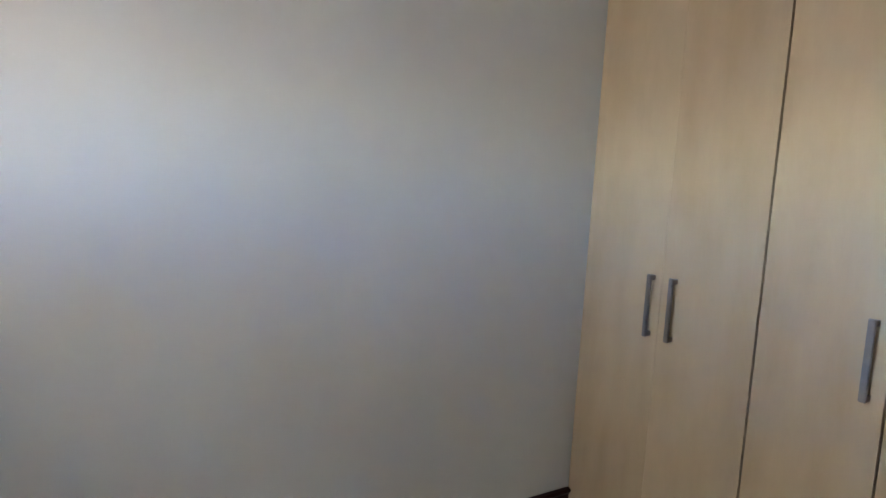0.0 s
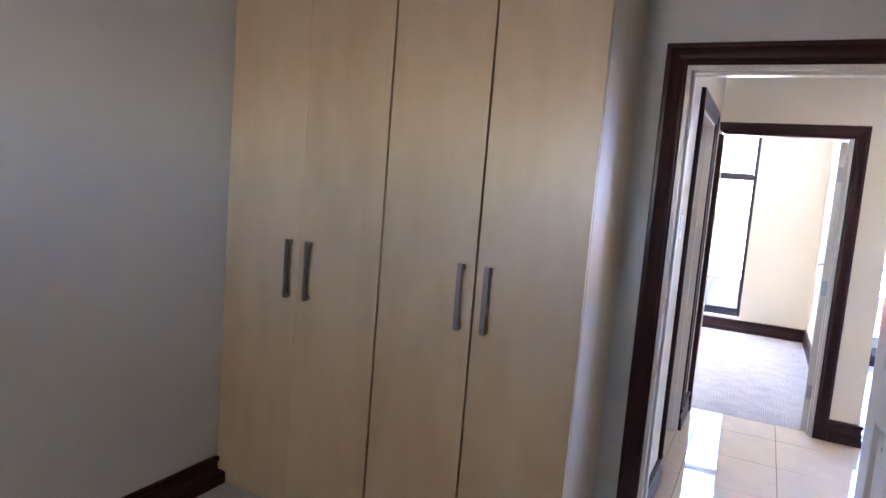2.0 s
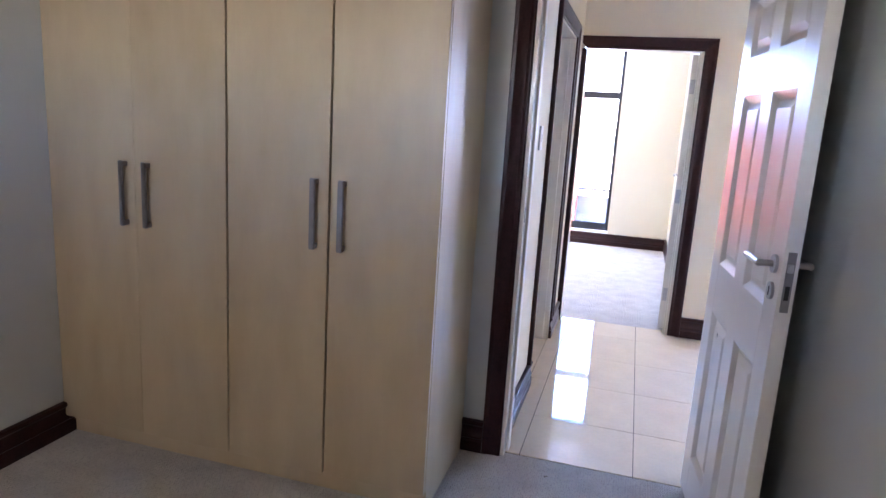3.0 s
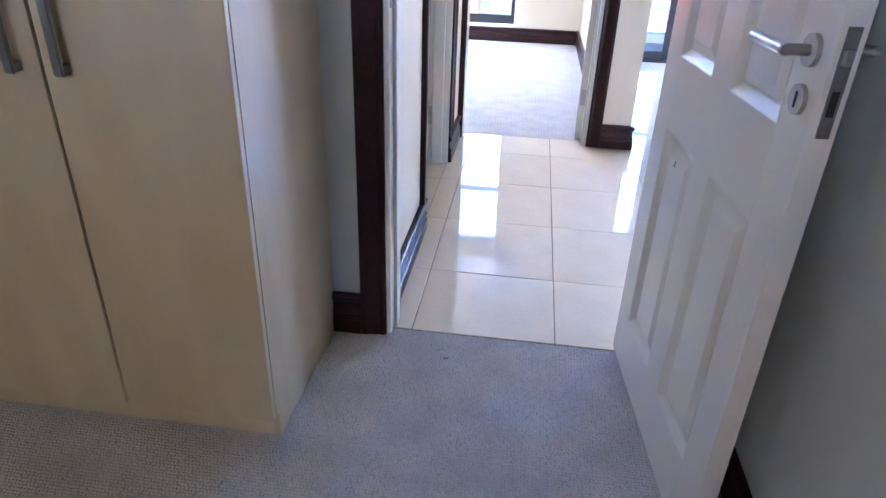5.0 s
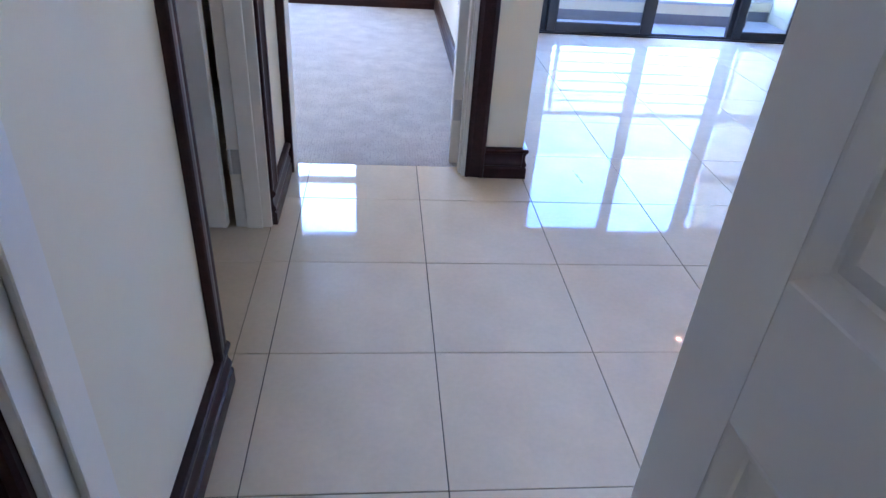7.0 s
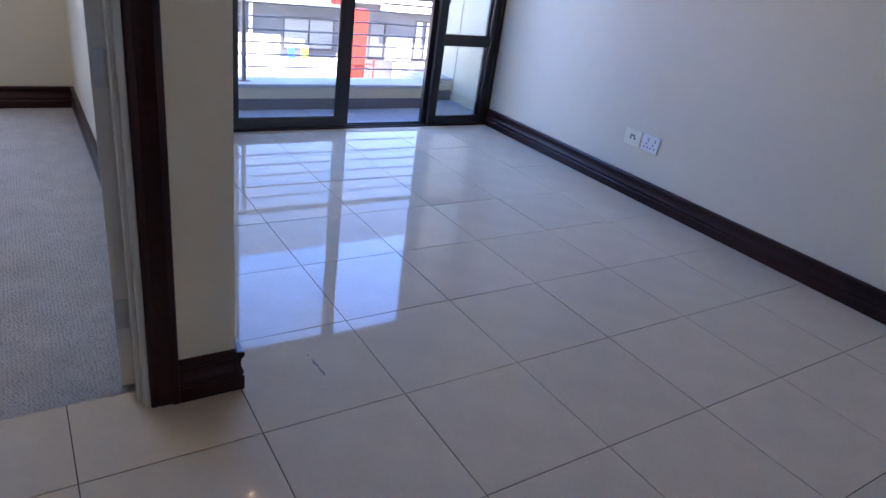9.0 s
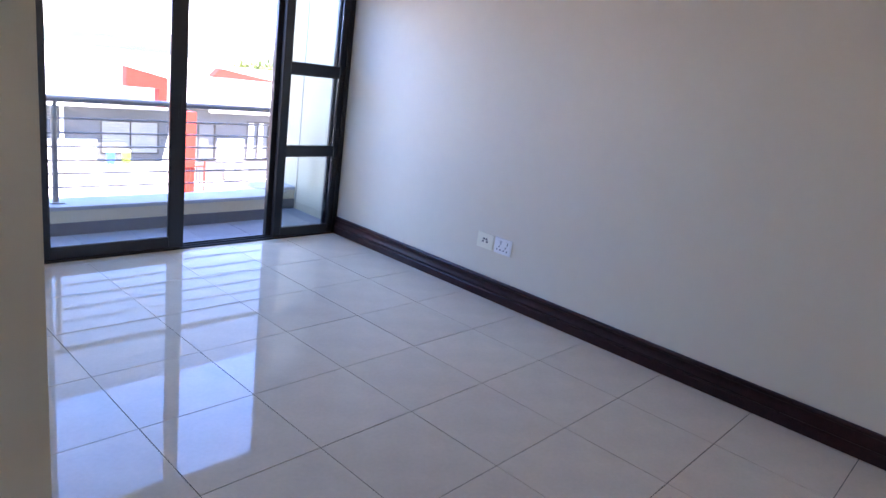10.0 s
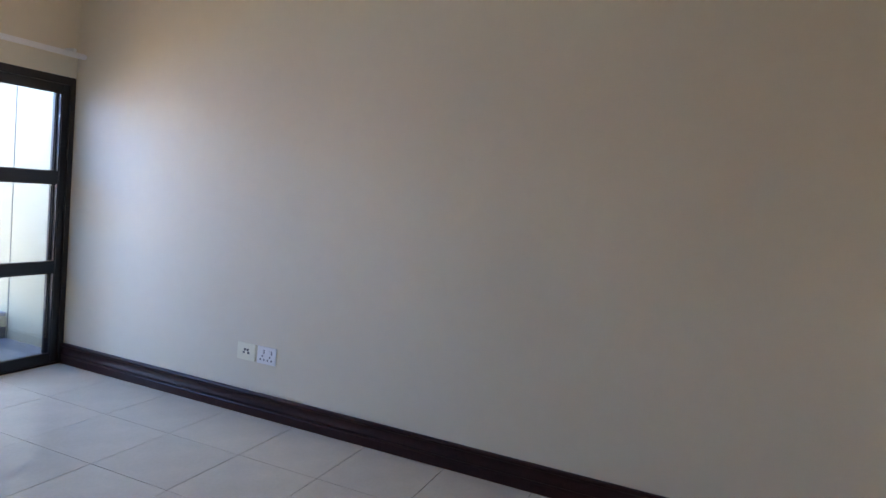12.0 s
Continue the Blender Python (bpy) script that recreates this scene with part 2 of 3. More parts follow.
structure("wall_bedroom_west", boxes((BX0 - 0.15, BY0 - 0.15, 0, BX0, DY1, H)), PAINT_BED, "smooth pale grey painted bedroom wall", "wall")
structure("wall_bedroom_east", boxes((BX1, BY0 - 0.15, 0, BX1 + 0.15, DY0, H)), PAINT_BED, "smooth pale grey wall behind the open door", "wall")
structure("wall_bedroom_south", boxes((BX0, BY0 - 0.15, 0, -1.65, BY0, H), (-0.85, BY0 - 0.15, 0, BX1, BY0, H),
          (-1.65, BY0 - 0.15, 0, -0.85, BY0, 1.5), (-1.65, BY0 - 0.15, 2.0, -0.85, BY0, H)), PAINT_BED, "plain painted wall with a window opening", "wall")
# slab out of view, added to block sun and most sky from the bedroom
structure("light_block_bedroom", boxes((BX0 - 0.6, BY0 - 2.9, 2.3, BX1 + 0.6, BY0 - 0.15, 2.42)), CEIL, "unseen white slab added to keep sun and sky off the bedroom window", "eave")
structure("wall_bedroom_door", boxes((BX0, DY0, 0, DX0 - 0.017, DY1, H), (DX1 + 0.017, DY0, 0, BX1 + 0.15, DY1, LIVH),
          (DX0 - 0.017, DY0, DH + 0.022, DX1 + 0.017, DY1, H)), PAINT_BED, "painted wall around the bedroom doorway", "wall")
structure("wall_hall_west", boxes((HX - 0.13, DY1, 0, HX, 0.385, LIVH), (HX - 0.13, 1.265, 0, HX, FY0, LIVH), (HX - 0.13, 0.385, 2.045, HX, 1.265, LIVH)),
          PAINT, "cream painted hall wall with a side doorway", "wall")
structure("wall_far_door", boxes((-2.6, FY0, 0, -0.587, FY1, LIVH), (0.242, FY0, 0, SX, FY1, LIVH), (-0.587, FY0, 2.052, 0.242, FY1, LIVH)), PAINT,
          "cream painted wall with the far bedroom doorway", "wall")
structure("wall_divider", boxes((FX1, FY1, 0, SX, WY1, LIVH)), PAINT, "cream painted wall between bedroom and living room", "wall")
# unseen opening, added so bounced sun warms the living room
structure("wall_living_south", boxes((BX1 + 0.15, -2.65, 0, 2.75, -2.5, LIVH), (3.0, -2.65, 0, LX, -2.5, LIVH), (2.75, -2.65, 2.1, 3.0, -2.5, LIVH)), PAINT, "unseen cream painted wall with an opening added to let sun in", "wall")
structure("wall_living_west", boxes((BX1 + 0.15, -2.5, 0, BX1 + 0.17, DY0, LIVH)), PAINT, "plain cream painted wall", "wall")
structure("wall_living_east", boxes((LX, -2.65, 0, LX + 0.15, GY1, LIVH)), PAINT, "long bare cream painted living room wall", "wall")
structure("wall_glazed", boxes((SX, GY0, 0, 0.545, GY1, LIVH), (0.545, GY0, 2.06, LX, GY1, LIVH)), PAINT, "painted wall and lintel around the sliding door", "wall")
structure("wall_far_window", boxes((-2.6, WY0, 0, -1.45, WY1, LIVH), (-0.39, WY0, 0, FX1, WY1, LIVH), (-1.45, WY0, 0, -0.39, WY1, 0.13), (-1.45, WY0, 2.65, -0.39, WY1, LIVH)),
          PAINT, "cream painted wall around a tall window", "wall")
structure("wall_far_west", boxes((-2.75, FY0, 0, -2.6, WY1, LIVH)), PAINT, "cream painted far bedroom wall", "wall")
structure("wall_side_room", boxes((-2.2, DY1, 0, -2.05, FY0, LIVH)), PAINT, "cream painted side room wall", "wall")
structure("ceiling_bedroom", boxes((BX0 - 0.15, BY0 - 0.15, H, BX1 + 0.15, DY1, H + 0.15)), CEIL, "flat white painted bedroom ceiling", "ceiling")
structure("ceiling_living", boxes((BX1 + 0.15, -2.65, LIVH, LX + 0.15, DY1, LIVH + 0.15), (-2.75, DY1, LIVH, LX + 0.15, GY1, LIVH + 0.15), (-2.75, GY1, LIVH, SX, WY1, LIVH + 0.15)), CEIL, "flat white painted living room ceiling", "ceiling")
# added above the view to keep direct sun off the balcony wall
structure("sun_block_balcony", boxes((SX, GY1, 2.90, LX + 0.15, 5.35, 3.02)), CEIL, "unseen white slab added to shade the balcony side wall", "roof")
structure("ceiling_hall", boxes((-2.2, DY1, H, SX, FY0, H + 0.06)), CEIL, "flat white dropped hall ceiling", "ceiling")

# floors
structure("floor_slab", boxes((-2.8, BY0 - 0.2, -0.3, LX + 0.2, WY1, -0.02)), GROUT, "concrete floor slab under the rooms", "floor")
structure("floor_carpet_bedroom", boxes((BX0, BY0, -0.02, BX1, DY0 + 0.035, -0.004)), CARPET, "grey loop-pile bedroom carpet", "carpet")
structure("floor_carpet_far_bedroom", boxes((-2.6, FY1 - 0.03, -0.02, FX1, WY0, 0.0)), CARPET, "grey loop-pile carpet in the far bedroom", "carpet")

# ---- doorways ----
casing("door_frame_1", (DX0 - 0.017, DY0, 0), (DX1 + 0.017, DY0, 0), DH + 0.018, (0, -1, 0), "dark mahogany moulded architrave round the bedroom doorway")
casing("door_frame_2", (HX, 0.385, 0), (HX, 1.265, 0), 2.04, (1, 0, 0), "dark mahogany architrave round the hall side doorway", foot=0.15)
frame_3 = casing("door_frame_3", (-0.565, FY0, 0), (0.224, FY0, 0), 2.03, (0, -1, 0), "dark mahogany moulded architrave round the far bedroom doorway", left=False)
part("architrave_post", boxes((HX, FY0 - 0.016, 0, -0.566, FY0, 2.03), bevel=0.003), DARK, frame_3)


def lining(name, specs, label):
    root = tagged(new(name), label, "door frame", kind="structure")
    for n, s in specs:
        part(n, boxes(s, bevel=0.002), JAMB, root)
    return root


lining("door_lining_1", [("jamb", (DX0 - 0.017, DY0 - 0.004, 0, DX0, DY1 + 0.004, DH)), ("jamb", (DX1, DY0 - 0.004, 0, DX1 + 0.017, DY1 + 0.004, DH)),
       ("head", (DX0 - 0.017, DY0 - 0.004, DH, DX1 + 0.017, DY1 + 0.004, DH + 0.022)), ("stop", (DX0, DY0 + 0.045, 0, DX0 + 0.012, DY1 - 0.03, DH)),
       ("stop", (DX0 + 0.012, DY0 + 0.045, DH - 0.012, DX1, DY1 - 0.03, DH))], "cream enamelled timber door lining with stop bead")
lining("door_lining_2", [("jamb", (HX - 0.134, 0.385, 0, HX + 0.004, 0.405, 2.03)), ("jamb", (HX - 0.134, 1.245, 0, HX + 0.004, 1.265, 2.03)),
       ("head", (HX - 0.134, 0.385, 2.03, HX + 0.004, 1.265, 2.045)), ("stop", (HX - 0.09, 1.233, 0, HX - 0.03, 1.245, 2.03))], "cream enamelled door lining of the side doorway")
lining("door_lining_3", [("jamb", (-0.587, FY0 - 0.004, 0, -0.565, FY1 + 0.004, 2.03)), ("jamb", (0.206, FY0 - 0.004, 0, 0.242, FY1 + 0.004, 2.03)),
       ("head", (-0.565, FY0 - 0.004, 2.03, 0.206, FY1 + 0.004, 2.052)), ("stop", (0.194, FY0 + 0.02, 0, 0.206, FY1 - 0.06, 2.03))], "cream enamelled door lining of the far bedroom doorway")


def panel_mesh(w, h, t):
    """A raised door panel, moulded on both faces; lies in the plane y = 0 with its corner at 0, 0."""
    bm = bmesh.new()
    for s in (1, -1):
        rings = []
        for inset, depth in ((0, t / 2), (0.003, t / 2 - 0.001), (0.024, t / 2 - 0.015), (0.030, t / 2 - 0.016), (0.054, t / 2 - 0.006)):
            rings.append([bm.verts.new((x, s * depth, z)) for x, z in ((inset, inset), (w - inset, inset), (w - inset, h - inset), (inset, h - inset))])
        for r, q in zip(rings, rings[1:]):
            for i in range(4):
                j = (i + 1) % 4
                bm.faces.new((r[i], r[j], q[j], q[i]))
        bm.faces.new(rings[-1])
    return bm


def panel_door(name, label, at, turn, w=0.815, h=2.055, t=0.042, handle=True, group=""):
    """A six-panel door hung at its origin, leaf along +x."""
    root = thing(name, label, "door", group, at, turn)
    st, mu, bot = 0.115, 0.11, 0.012
    pw = (w - 2 * st - mu) / 2
    rows = ((0.190, 0.815), (1.000, 1.625), (1.755, 1.950))
    for x in (0, w - st):
        part("stile", boxes((x, -t / 2, bot, x + st, t / 2, h), bevel=0.0015), WHITE, root)
    zs = [bot, *[z for r in rows for z in r], h]
    for z0, z1 in zip(zs[::2], zs[1::2]):
        part("rail", boxes((st, -t / 2, z0, w - st, t / 2, z1)), WHITE, root)
    for z0, z1 in rows:
        part("mullion", boxes((st + pw, -t / 2, z0, st + pw + mu, t / 2, z1)), WHITE, root)
        me = finish(panel_mesh(pw, z1 - z0, t), "panel", WHITE)
        for x in (st, st + pw + mu):
            ob = new("panel", me)
            ob.parent, ob.location = root, (x, 0, z0)
    if handle:
        hx, hz = w - 0.058, 1.137
        part("lock_plate", boxes((w - 0.001, -0.011, hz - 0.125, w + 0.0015, 0.011, hz + 0.045), bevel=0.0006), NICKEL, root, "steel mortice lock faceplate")
        bm = boxes((w - 0.002, -0.008, hz - 0.012, w + 0.010, 0.006, hz + 0.012), bevel=0.002)
        part("latch_bolt", bm, STEEL, root, "steel latch bolt")
        part("keyhole_slot", boxes((w + 0.001, -0.006, hz - 0.09, w + 0.0022, 0.006, hz - 0.05)), SLOT, root)
        for s in (1, -1):
            y = s * t / 2
            part("rose", cyl(bmesh.new(), (hx, y, hz), (hx, y + s * 0.009, hz), 0.026, 32), STEEL, root, smooth=True)
            bm = bmesh.new()
            cyl(bm, (hx, y + s * 0.008, hz), (hx, y + s * 0.052, hz), 0.0095, 20)
            cyl(bm, (hx + 0.008, y + s * 0.047, hz), (hx - 0.125, y + s * 0.047, hz), 0.0095, 20)
            bmesh.ops.create_uvsphere(bm, u_segments=16, v_segments=8, radius=0.0105, matrix=Matrix.Translation((hx, y + s * 0.047, hz)))
            part("lever_handle", bm, STEEL, root, "brushed steel tubular lever handle", True)
            esc = part("escutcheon", cyl(bmesh.new(), (hx, y, hz - 0.078), (hx, y + s * 0.008, hz - 0.078), 0.025, 32), STEEL, root, "round steel keyhole cover", True)
            part("keyhole", boxes((hx - 0.003, min(y + s * 0.0075, y + s * 0.009), hz - 0.091, hx + 0.003, max(y + s * 0.0075, y + s * 0.009), hz - 0.065)), SLOT, esc)
    return root


# leaf thickness lies beyond the visible face
panel_door("bedroom_door", "white six-panel door standing open against the wall", (0.216, -0.418, 0.0), -84.5, group="panel doors")
part("paint_chip", boxes((0.222, -0.0168, 0.742, 0.226, -0.0158, 0.758)), SLOT, bpy.data.objects["bedroom_door"], "small dark chip in the paint")
panel_door("side_door", "white six-panel door open into the side room", (HX - 0.16, 1.232, 0.0), 176, w=0.80, h=2.02, handle=False, group="panel doors")
panel_door("far_bedroom_door", "white six-panel door open along the far bedroom wall", (0.178, FY1 - 0.012, 0.0), 84, w=0.72, h=2.02, group="panel doors")


def jamb_hinge(lining_ob, x, y, z, dx, dy):
    bm = cyl(bmesh.new(), (x, y, z - 0.05), (x, y, z + 0.05), 0.007, 12)
    box(bm, min(x, x + dx), min(y, y + dy), z - 0.05, max(x, x + dx), max(y, y + dy), z + 0.05)
    part("hinge", bm, STEEL, lining_ob, "steel butt hinge")


for z in (0.28, 1.02, 1.80):
    jamb_hinge(bpy.data.objects["door_lining_2"], HX - 0.128, 1.243, z, 0.036, -0.002)
    jamb_hinge(bpy.data.objects["door_lining_3"], 0.202, FY1 - 0.016, z, -0.038, 0.0035)
part("strike_plate", boxes((DX0, -0.464, 1.07, DX0 + 0.0015, -0.444, 1.135)), NICKEL, bpy.data.objects["door_lining_1"], "steel strike plate")

# ---- skirtings ----
skirting("baseboard_bedroom_west", (BX0, BY0, 0), (BX0, -1.0, 0), (1, 0, 0), "skirtings")
skirting("baseboard_bedroom_door", (-0.765, DY0, 0), (-0.667, DY0, 0), (0, -1, 0), "skirtings")
skirting("baseboard_bedroom_east", (BX1, DY0, 0), (BX1, BY0, 0), (-1, 0, 0), "skirtings")
skirting("baseboard_hall", (HX, DY1 + 0.01, 0), (HX, 0.385, 0), (1, 0, 0), "skirtings")
skirting("baseboard_hall_end", (HX, 1.265, 0), (HX, FY0, 0), (1, 0, 0), "skirtings")
skirting("baseboard_stub", (0.309, FY0, 0), (SX, FY0, 0), (0, -1, 0), "skirtings")
skirting("baseboard_stub_side", (SX, FY0 - 0.0245, 0), (SX, GY0, 0), (1, 0, 0), "skirtings")
skirting("baseboard_living", (LX, -2.5, 0), (LX, GY0 - 0.0, 0), (-1, 0, 0), "skirtings")
skirting("baseboard_far_window", (-2.6, WY0, 0), (FX1, WY0, 0), (0, -1, 0), "skirtings")
skirting("baseboard_far_east", (FX1, FY1 + 0.02, 0), (FX1, WY0, 0), (-1, 0, 0), "skirtings")


# ---- wardrobe ----
def wardrobe():
    x0, x1, yf, yb, top = BX0 + 0.004, -0.765, -1.045, DY0 - 0.004, H - 0.004
    root = thing("wardrobe", "tall built-in four-door maple veneer wardrobe", "wardrobe")
    part("carcass", boxes((x0, yf + 0.024, 0.085, x1 - 0.018, yb, top)), GAP_SHADE, root, "carcass block coloured near-black for shade in the door gaps")
    part("side_panel", boxes((x1 - 0.018, yf + 0.0245, 0.085, x1, yb, top), (x1 - 0.018, yf + 0.040, 0, x1, yb, 0.085)), MAPLE, root)
    part("plinth", boxes((x0, yf + 0.042, 0, x1 - 0.018, yf + 0.060, 0.085)), MAPLE, root, "recessed maple plinth")
    edges = (x0, -2.0265, -1.607, -1.181, x1)
    for i in range(4):
        g0, g1 = (0.0007 if i in (0, 1) else 0.0042), (0.0007 if i == 0 else 0.0042)
        door = part("cupboard_door", boxes((edges[i] + g0, yf, 0.086, edges[i + 1] - (g1 if i < 3 else 0), yf + 0.019, top), bevel=0.0012), MAPLE, root)
        hx = (-2.070, -1.962, -1.236, -1.126)[i]
        bm = boxes((hx - 0.0115, yf - 0.030, 0.985, hx + 0.0115, yf - 0.020, 1.245), bevel=0.003, seg=2)
        for z in (0.988, 1.222):
            box(bm, hx - 0.0115, yf - 0.024, z, hx + 0.0115, yf + 0.001, z + 0.020, bevel=0.002)
        part("bar_handle", bm, NICKEL, door, "brushed nickel flat bar handle")
    return root


wardrobe()


# ---- sliding door ----
def glazed_leaf(root, name, x0, x1, y, z0, z1, stile, top, bottom, transoms=(), t=0.04, left=None):
    """A framed leaf of glass; left: the left stile's width where it differs."""
    right, stile = stile, left or stile
    leaf = part(name, boxes((x0, y - t / 2, z0, x0 + stile, y + t / 2, z1), (x1 - right, y - t / 2, z0, x1, y + t / 2, z1),
                            (x0 + stile, y - t / 2 + 0.002, z0, x1 - right, y + t / 2 - 0.002, z0 + bottom),
                            (x0 + stile, y - t / 2 + 0.002, z1 - top, x1 - right, y + t / 2 - 0.002, z1),
                            *[(x0 + stile, y - t / 2 + 0.002, a, x1 - right, y + t / 2 - 0.002, b) for a, b in transoms], bevel=0.003), ALU, root)
    zs = [z0 + bottom, *[v for tr in transoms for v in tr], z1 - top]
    for a, b in zip(zs[::2], zs[1::2]):
        pane = part("pane", boxes((x0 + stile - 0.004, y - 0.003, a - 0.004, x1 - right + 0.004, y + 0.003, b + 0.004)), GLASS, leaf, "clear glass pane")
        pane.visible_shadow = False
        g = 0.008
        part("glazing_bead", boxes((x0 + stile, y - t / 2 + 0.004, a, x0 + stile + g, y - 0.004, b), (x1 - right - g, y - t / 2 + 0.004, a, x1 - right, y - 0.004, b),
                                   (x0 + stile + g, y - t / 2 + 0.004, a, x1 - right - g, y - 0.004, a + g), (x0 + stile + g, y - t / 2 + 0.004, b - g, x1 - right - g, y - 0.004, b)), ALU, leaf)
    return leaf


slide = tagged(new("window_1"), "dark bronze aluminium sliding door with one bay open", "sliding door", kind="structure")
part("outer_frame", boxes((0.545, GY0 + 0.0, 0, 0.585, GY1 - 0.02, 2.06), (3.485, GY0 + 0.0, 0, LX, GY1 - 0.02, 2.06), (0.585, GY0 + 0.0, 2.005, 3.485, GY1 - 0.02, 2.06), bevel=0.002), ALU, slide)
part("track", boxes((0.585, GY0 + 0.01, 0.0, 3.485, GY1 - 0.02, 0.012), (0.585, GY0 + 0.034, 0.012, 3.485, GY0 + 0.04, 0.022), (0.585, GY0 + 0.082, 0.012, 3.485, GY0 + 0.088, 0.022)), ALU, slide)
glazed_leaf(slide, "fixed_leaf", 0.575, 1.232, GY0 + 0.085, 0.018, 2.01, 0.09, 0.07, 0.075)
glazed_leaf(slide, "sliding_leaf", 1.226, 2.162, GY0 + 0.035, 0.018, 2.01, 0.105, 0.07, 0.075, left=0.075)
glazed_leaf(slide, "stacked_leaf", 2.865, 3.48, GY0 + 0.085, 0.018, 2.01, 0.05, 0.05, 0.05)
glazed_leaf(slide, "fixed_sidelight", 2.903, 3.505, GY0 + 0.035, 0.013, 2.03, 0.068, 0.085, 0.065, ((0.675, 0.752), (1.31, 1.392)))
lock = part("latch", boxes((2.105, GY0 + 0.008, 0.94, 2.125, GY0 + 0.016, 1.10), bevel=0.002), ALU, slide, "black latch plate")

win = tagged(new("window_2"), "tall dark bronze aluminium window with a top light", "window", kind="structure")
glazed_leaf(win, "window_frame", -1.45, -0.39, WY0 + 0.17, 0.165, 2.65, 0.035, 0.05, 0.09, ((1.845, 1.915),))
part("window_sill", boxes((-1.45, WY0 - 0.012, 0.13, -0.39, WY0 + 0.15, 0.163), bevel=0.003), WHITE, win, "white painted window sill")
w3 = tagged(new("window_3"), "dark aluminium bedroom window", "window", kind="structure")
glazed_leaf(w3, "window_frame", -1.65, -0.85, BY0 - 0.1, 1.5, 2.0, 0.05, 0.05, 0.05)

rail = thing("curtain_track", "white curtain track fixed above the sliding door", "curtain track")
part("track_rail", boxes((1.0, GY0 - 0.105, 2.19, LX - 0.006, GY0 - 0.07, 2.225), bevel=0.007, seg=2), PLASTIC, rail)
for x in (1.2, 2.0, 2.8, 3.42):
    part("bracket", boxes((x, GY0 - 0.09, 2.215, x + 0.025, GY0, 2.25), bevel=0.002), PLASTIC, rail)


# ---- wall plates ----
CREAMPLATE = material("aged_cream_plastic", (0.84, 0.79, 0.60), 0.35, vary=0.03, scale=20)

def socket_plate(y, name, label, style):
    root = thing(name, label, "socket", "wall plates", (LX, y, 0.396))
    part("plate", boxes((-0.010, -0.072, -0.055, 0, 0.072, 0.055), bevel=0.003, seg=2), PLASTIC if style == "power" else CREAMPLATE, root)
    if style == "power":
        for sy, sz in ((0.030, -0.006), (0.044, -0.028), (0.016, -0.028), (-0.026, -0.006), (-0.012, -0.028), (-0.040, -0.028)):
            part("pin_hole", cyl(bmesh.new(), (-0.0104, sy, sz), (-0.009, sy, sz), 0.0056, 12), SLOT, root)
        for sy in (0.030, -0.026):
            part("switch_rocker", boxes((-0.0145, sy - 0.011, 0.010, -0.0095, sy + 0.011, 0.034), bevel=0.0015), PLASTIC, root)
            # dark strip drawn in for the shaded side of the rocker
            part("rocker_shade", boxes((-0.0106, sy - 0.0155, 0.012, -0.0095, sy - 0.0112, 0.036)), SLOT, root)
    else:
        for sy, sz in ((0.011, 0.012), (-0.011, 0.012), (0.018, -0.006), (-0.018, -0.006)):
            part("port", boxes((-0.0108, sy - 0.0075, sz - 0.0065, -0.009, sy + 0.0075, sz + 0.0065)), SLOT, root)
    return root


socket_plate(2.912, "data_socket", "square white data outlet plate on the living room wall", "data")
socket_plate(2.756, "power_socket", "square white power socket plate on the living room wall", "power")
sw = thing("light_switch", "white light switch plate on the hall wall", "switch", "wall plates", (HX, 0.03, 1.415))
part("plate", boxes((0, -0.036, -0.058, 0.010, 0.036, 0.058), bevel=0.003), PLASTIC, sw)
part("rocker", boxes((0.0095, -0.012, -0.02, 0.014, 0.012, 0.02), bevel=0.002), PLASTIC, sw)
for y, z in ((3.57, 0.505), (3.40, 0.45)):
    s = thing("wall_socket", "small white socket plate low on the bedroom wall", "socket", "wall plates", (FX1, y, z))
    part("plate", boxes((-0.010, -0.05, -0.04, 0, 0.05, 0.04), bevel=0.003), PLASTIC, s)
    part("pin_hole", boxes((-0.0108, -0.015, -0.012, -0.0095, 0.015, 0.012)), SLOT, s)

# ---- lamps ----
GLOW = bpy.data.materials.new("lit_lamp")
GLOW.use_nodes = True
GLOW.node_tree.nodes["Principled BSDF"].inputs["Emission Color"].default_value = (1, 0.58, 0.27, 1)
GLOW.node_tree.nodes["Principled BSDF"].inputs["Emission Strength"].default_value = 45
for x, y in ((1.17, 3.78), (2.83, 3.80)):
    d = thing("downlight", "small round recessed ceiling downlight, lit warm", "downlight", "downlights", (x, y, LIVH))
    part("trim_ring", cyl(bmesh.new(), (0, 0, -0.006), (0, 0, 0.0), 0.045, 32), PLASTIC, d, smooth=True)
    part("bulb", cyl(bmesh.new(), (0, 0, -0.010), (0, 0, -0.005), 0.011, 16), GLOW, d, "glowing bulb face")

DOME = bpy.data.materials.new("lit_opal_glass")
DOME.use_nodes = True
DOME.node_tree.nodes["Principled BSDF"].inputs["Emission Color"].default_value = (1, 0.70, 0.26, 1)
DOME.node_tree.nodes["Principled BSDF"].inputs["Emission Strength"].default_value = 1.6
dome = thing("ceiling_light", "round opal glass ceiling light, lit warm yellow", "ceiling light", at=(-1.13, 3.99, LIVH))
part("base_ring", cyl(bmesh.new(), (0, 0, -0.02), (0, 0, 0.0), 0.165, 40), PLASTIC, dome, smooth=True)
bm = bmesh.new()
bmesh.ops.create_uvsphere(bm, u_segments=40, v_segments=20, radius=0.155)
bmesh.ops.delete(bm, geom=[v for v in bm.verts if v.co.z > 0.001], context="VERTS")
for v in bm.verts:
    v.co.z = v.co.z * 0.5 - 0.02
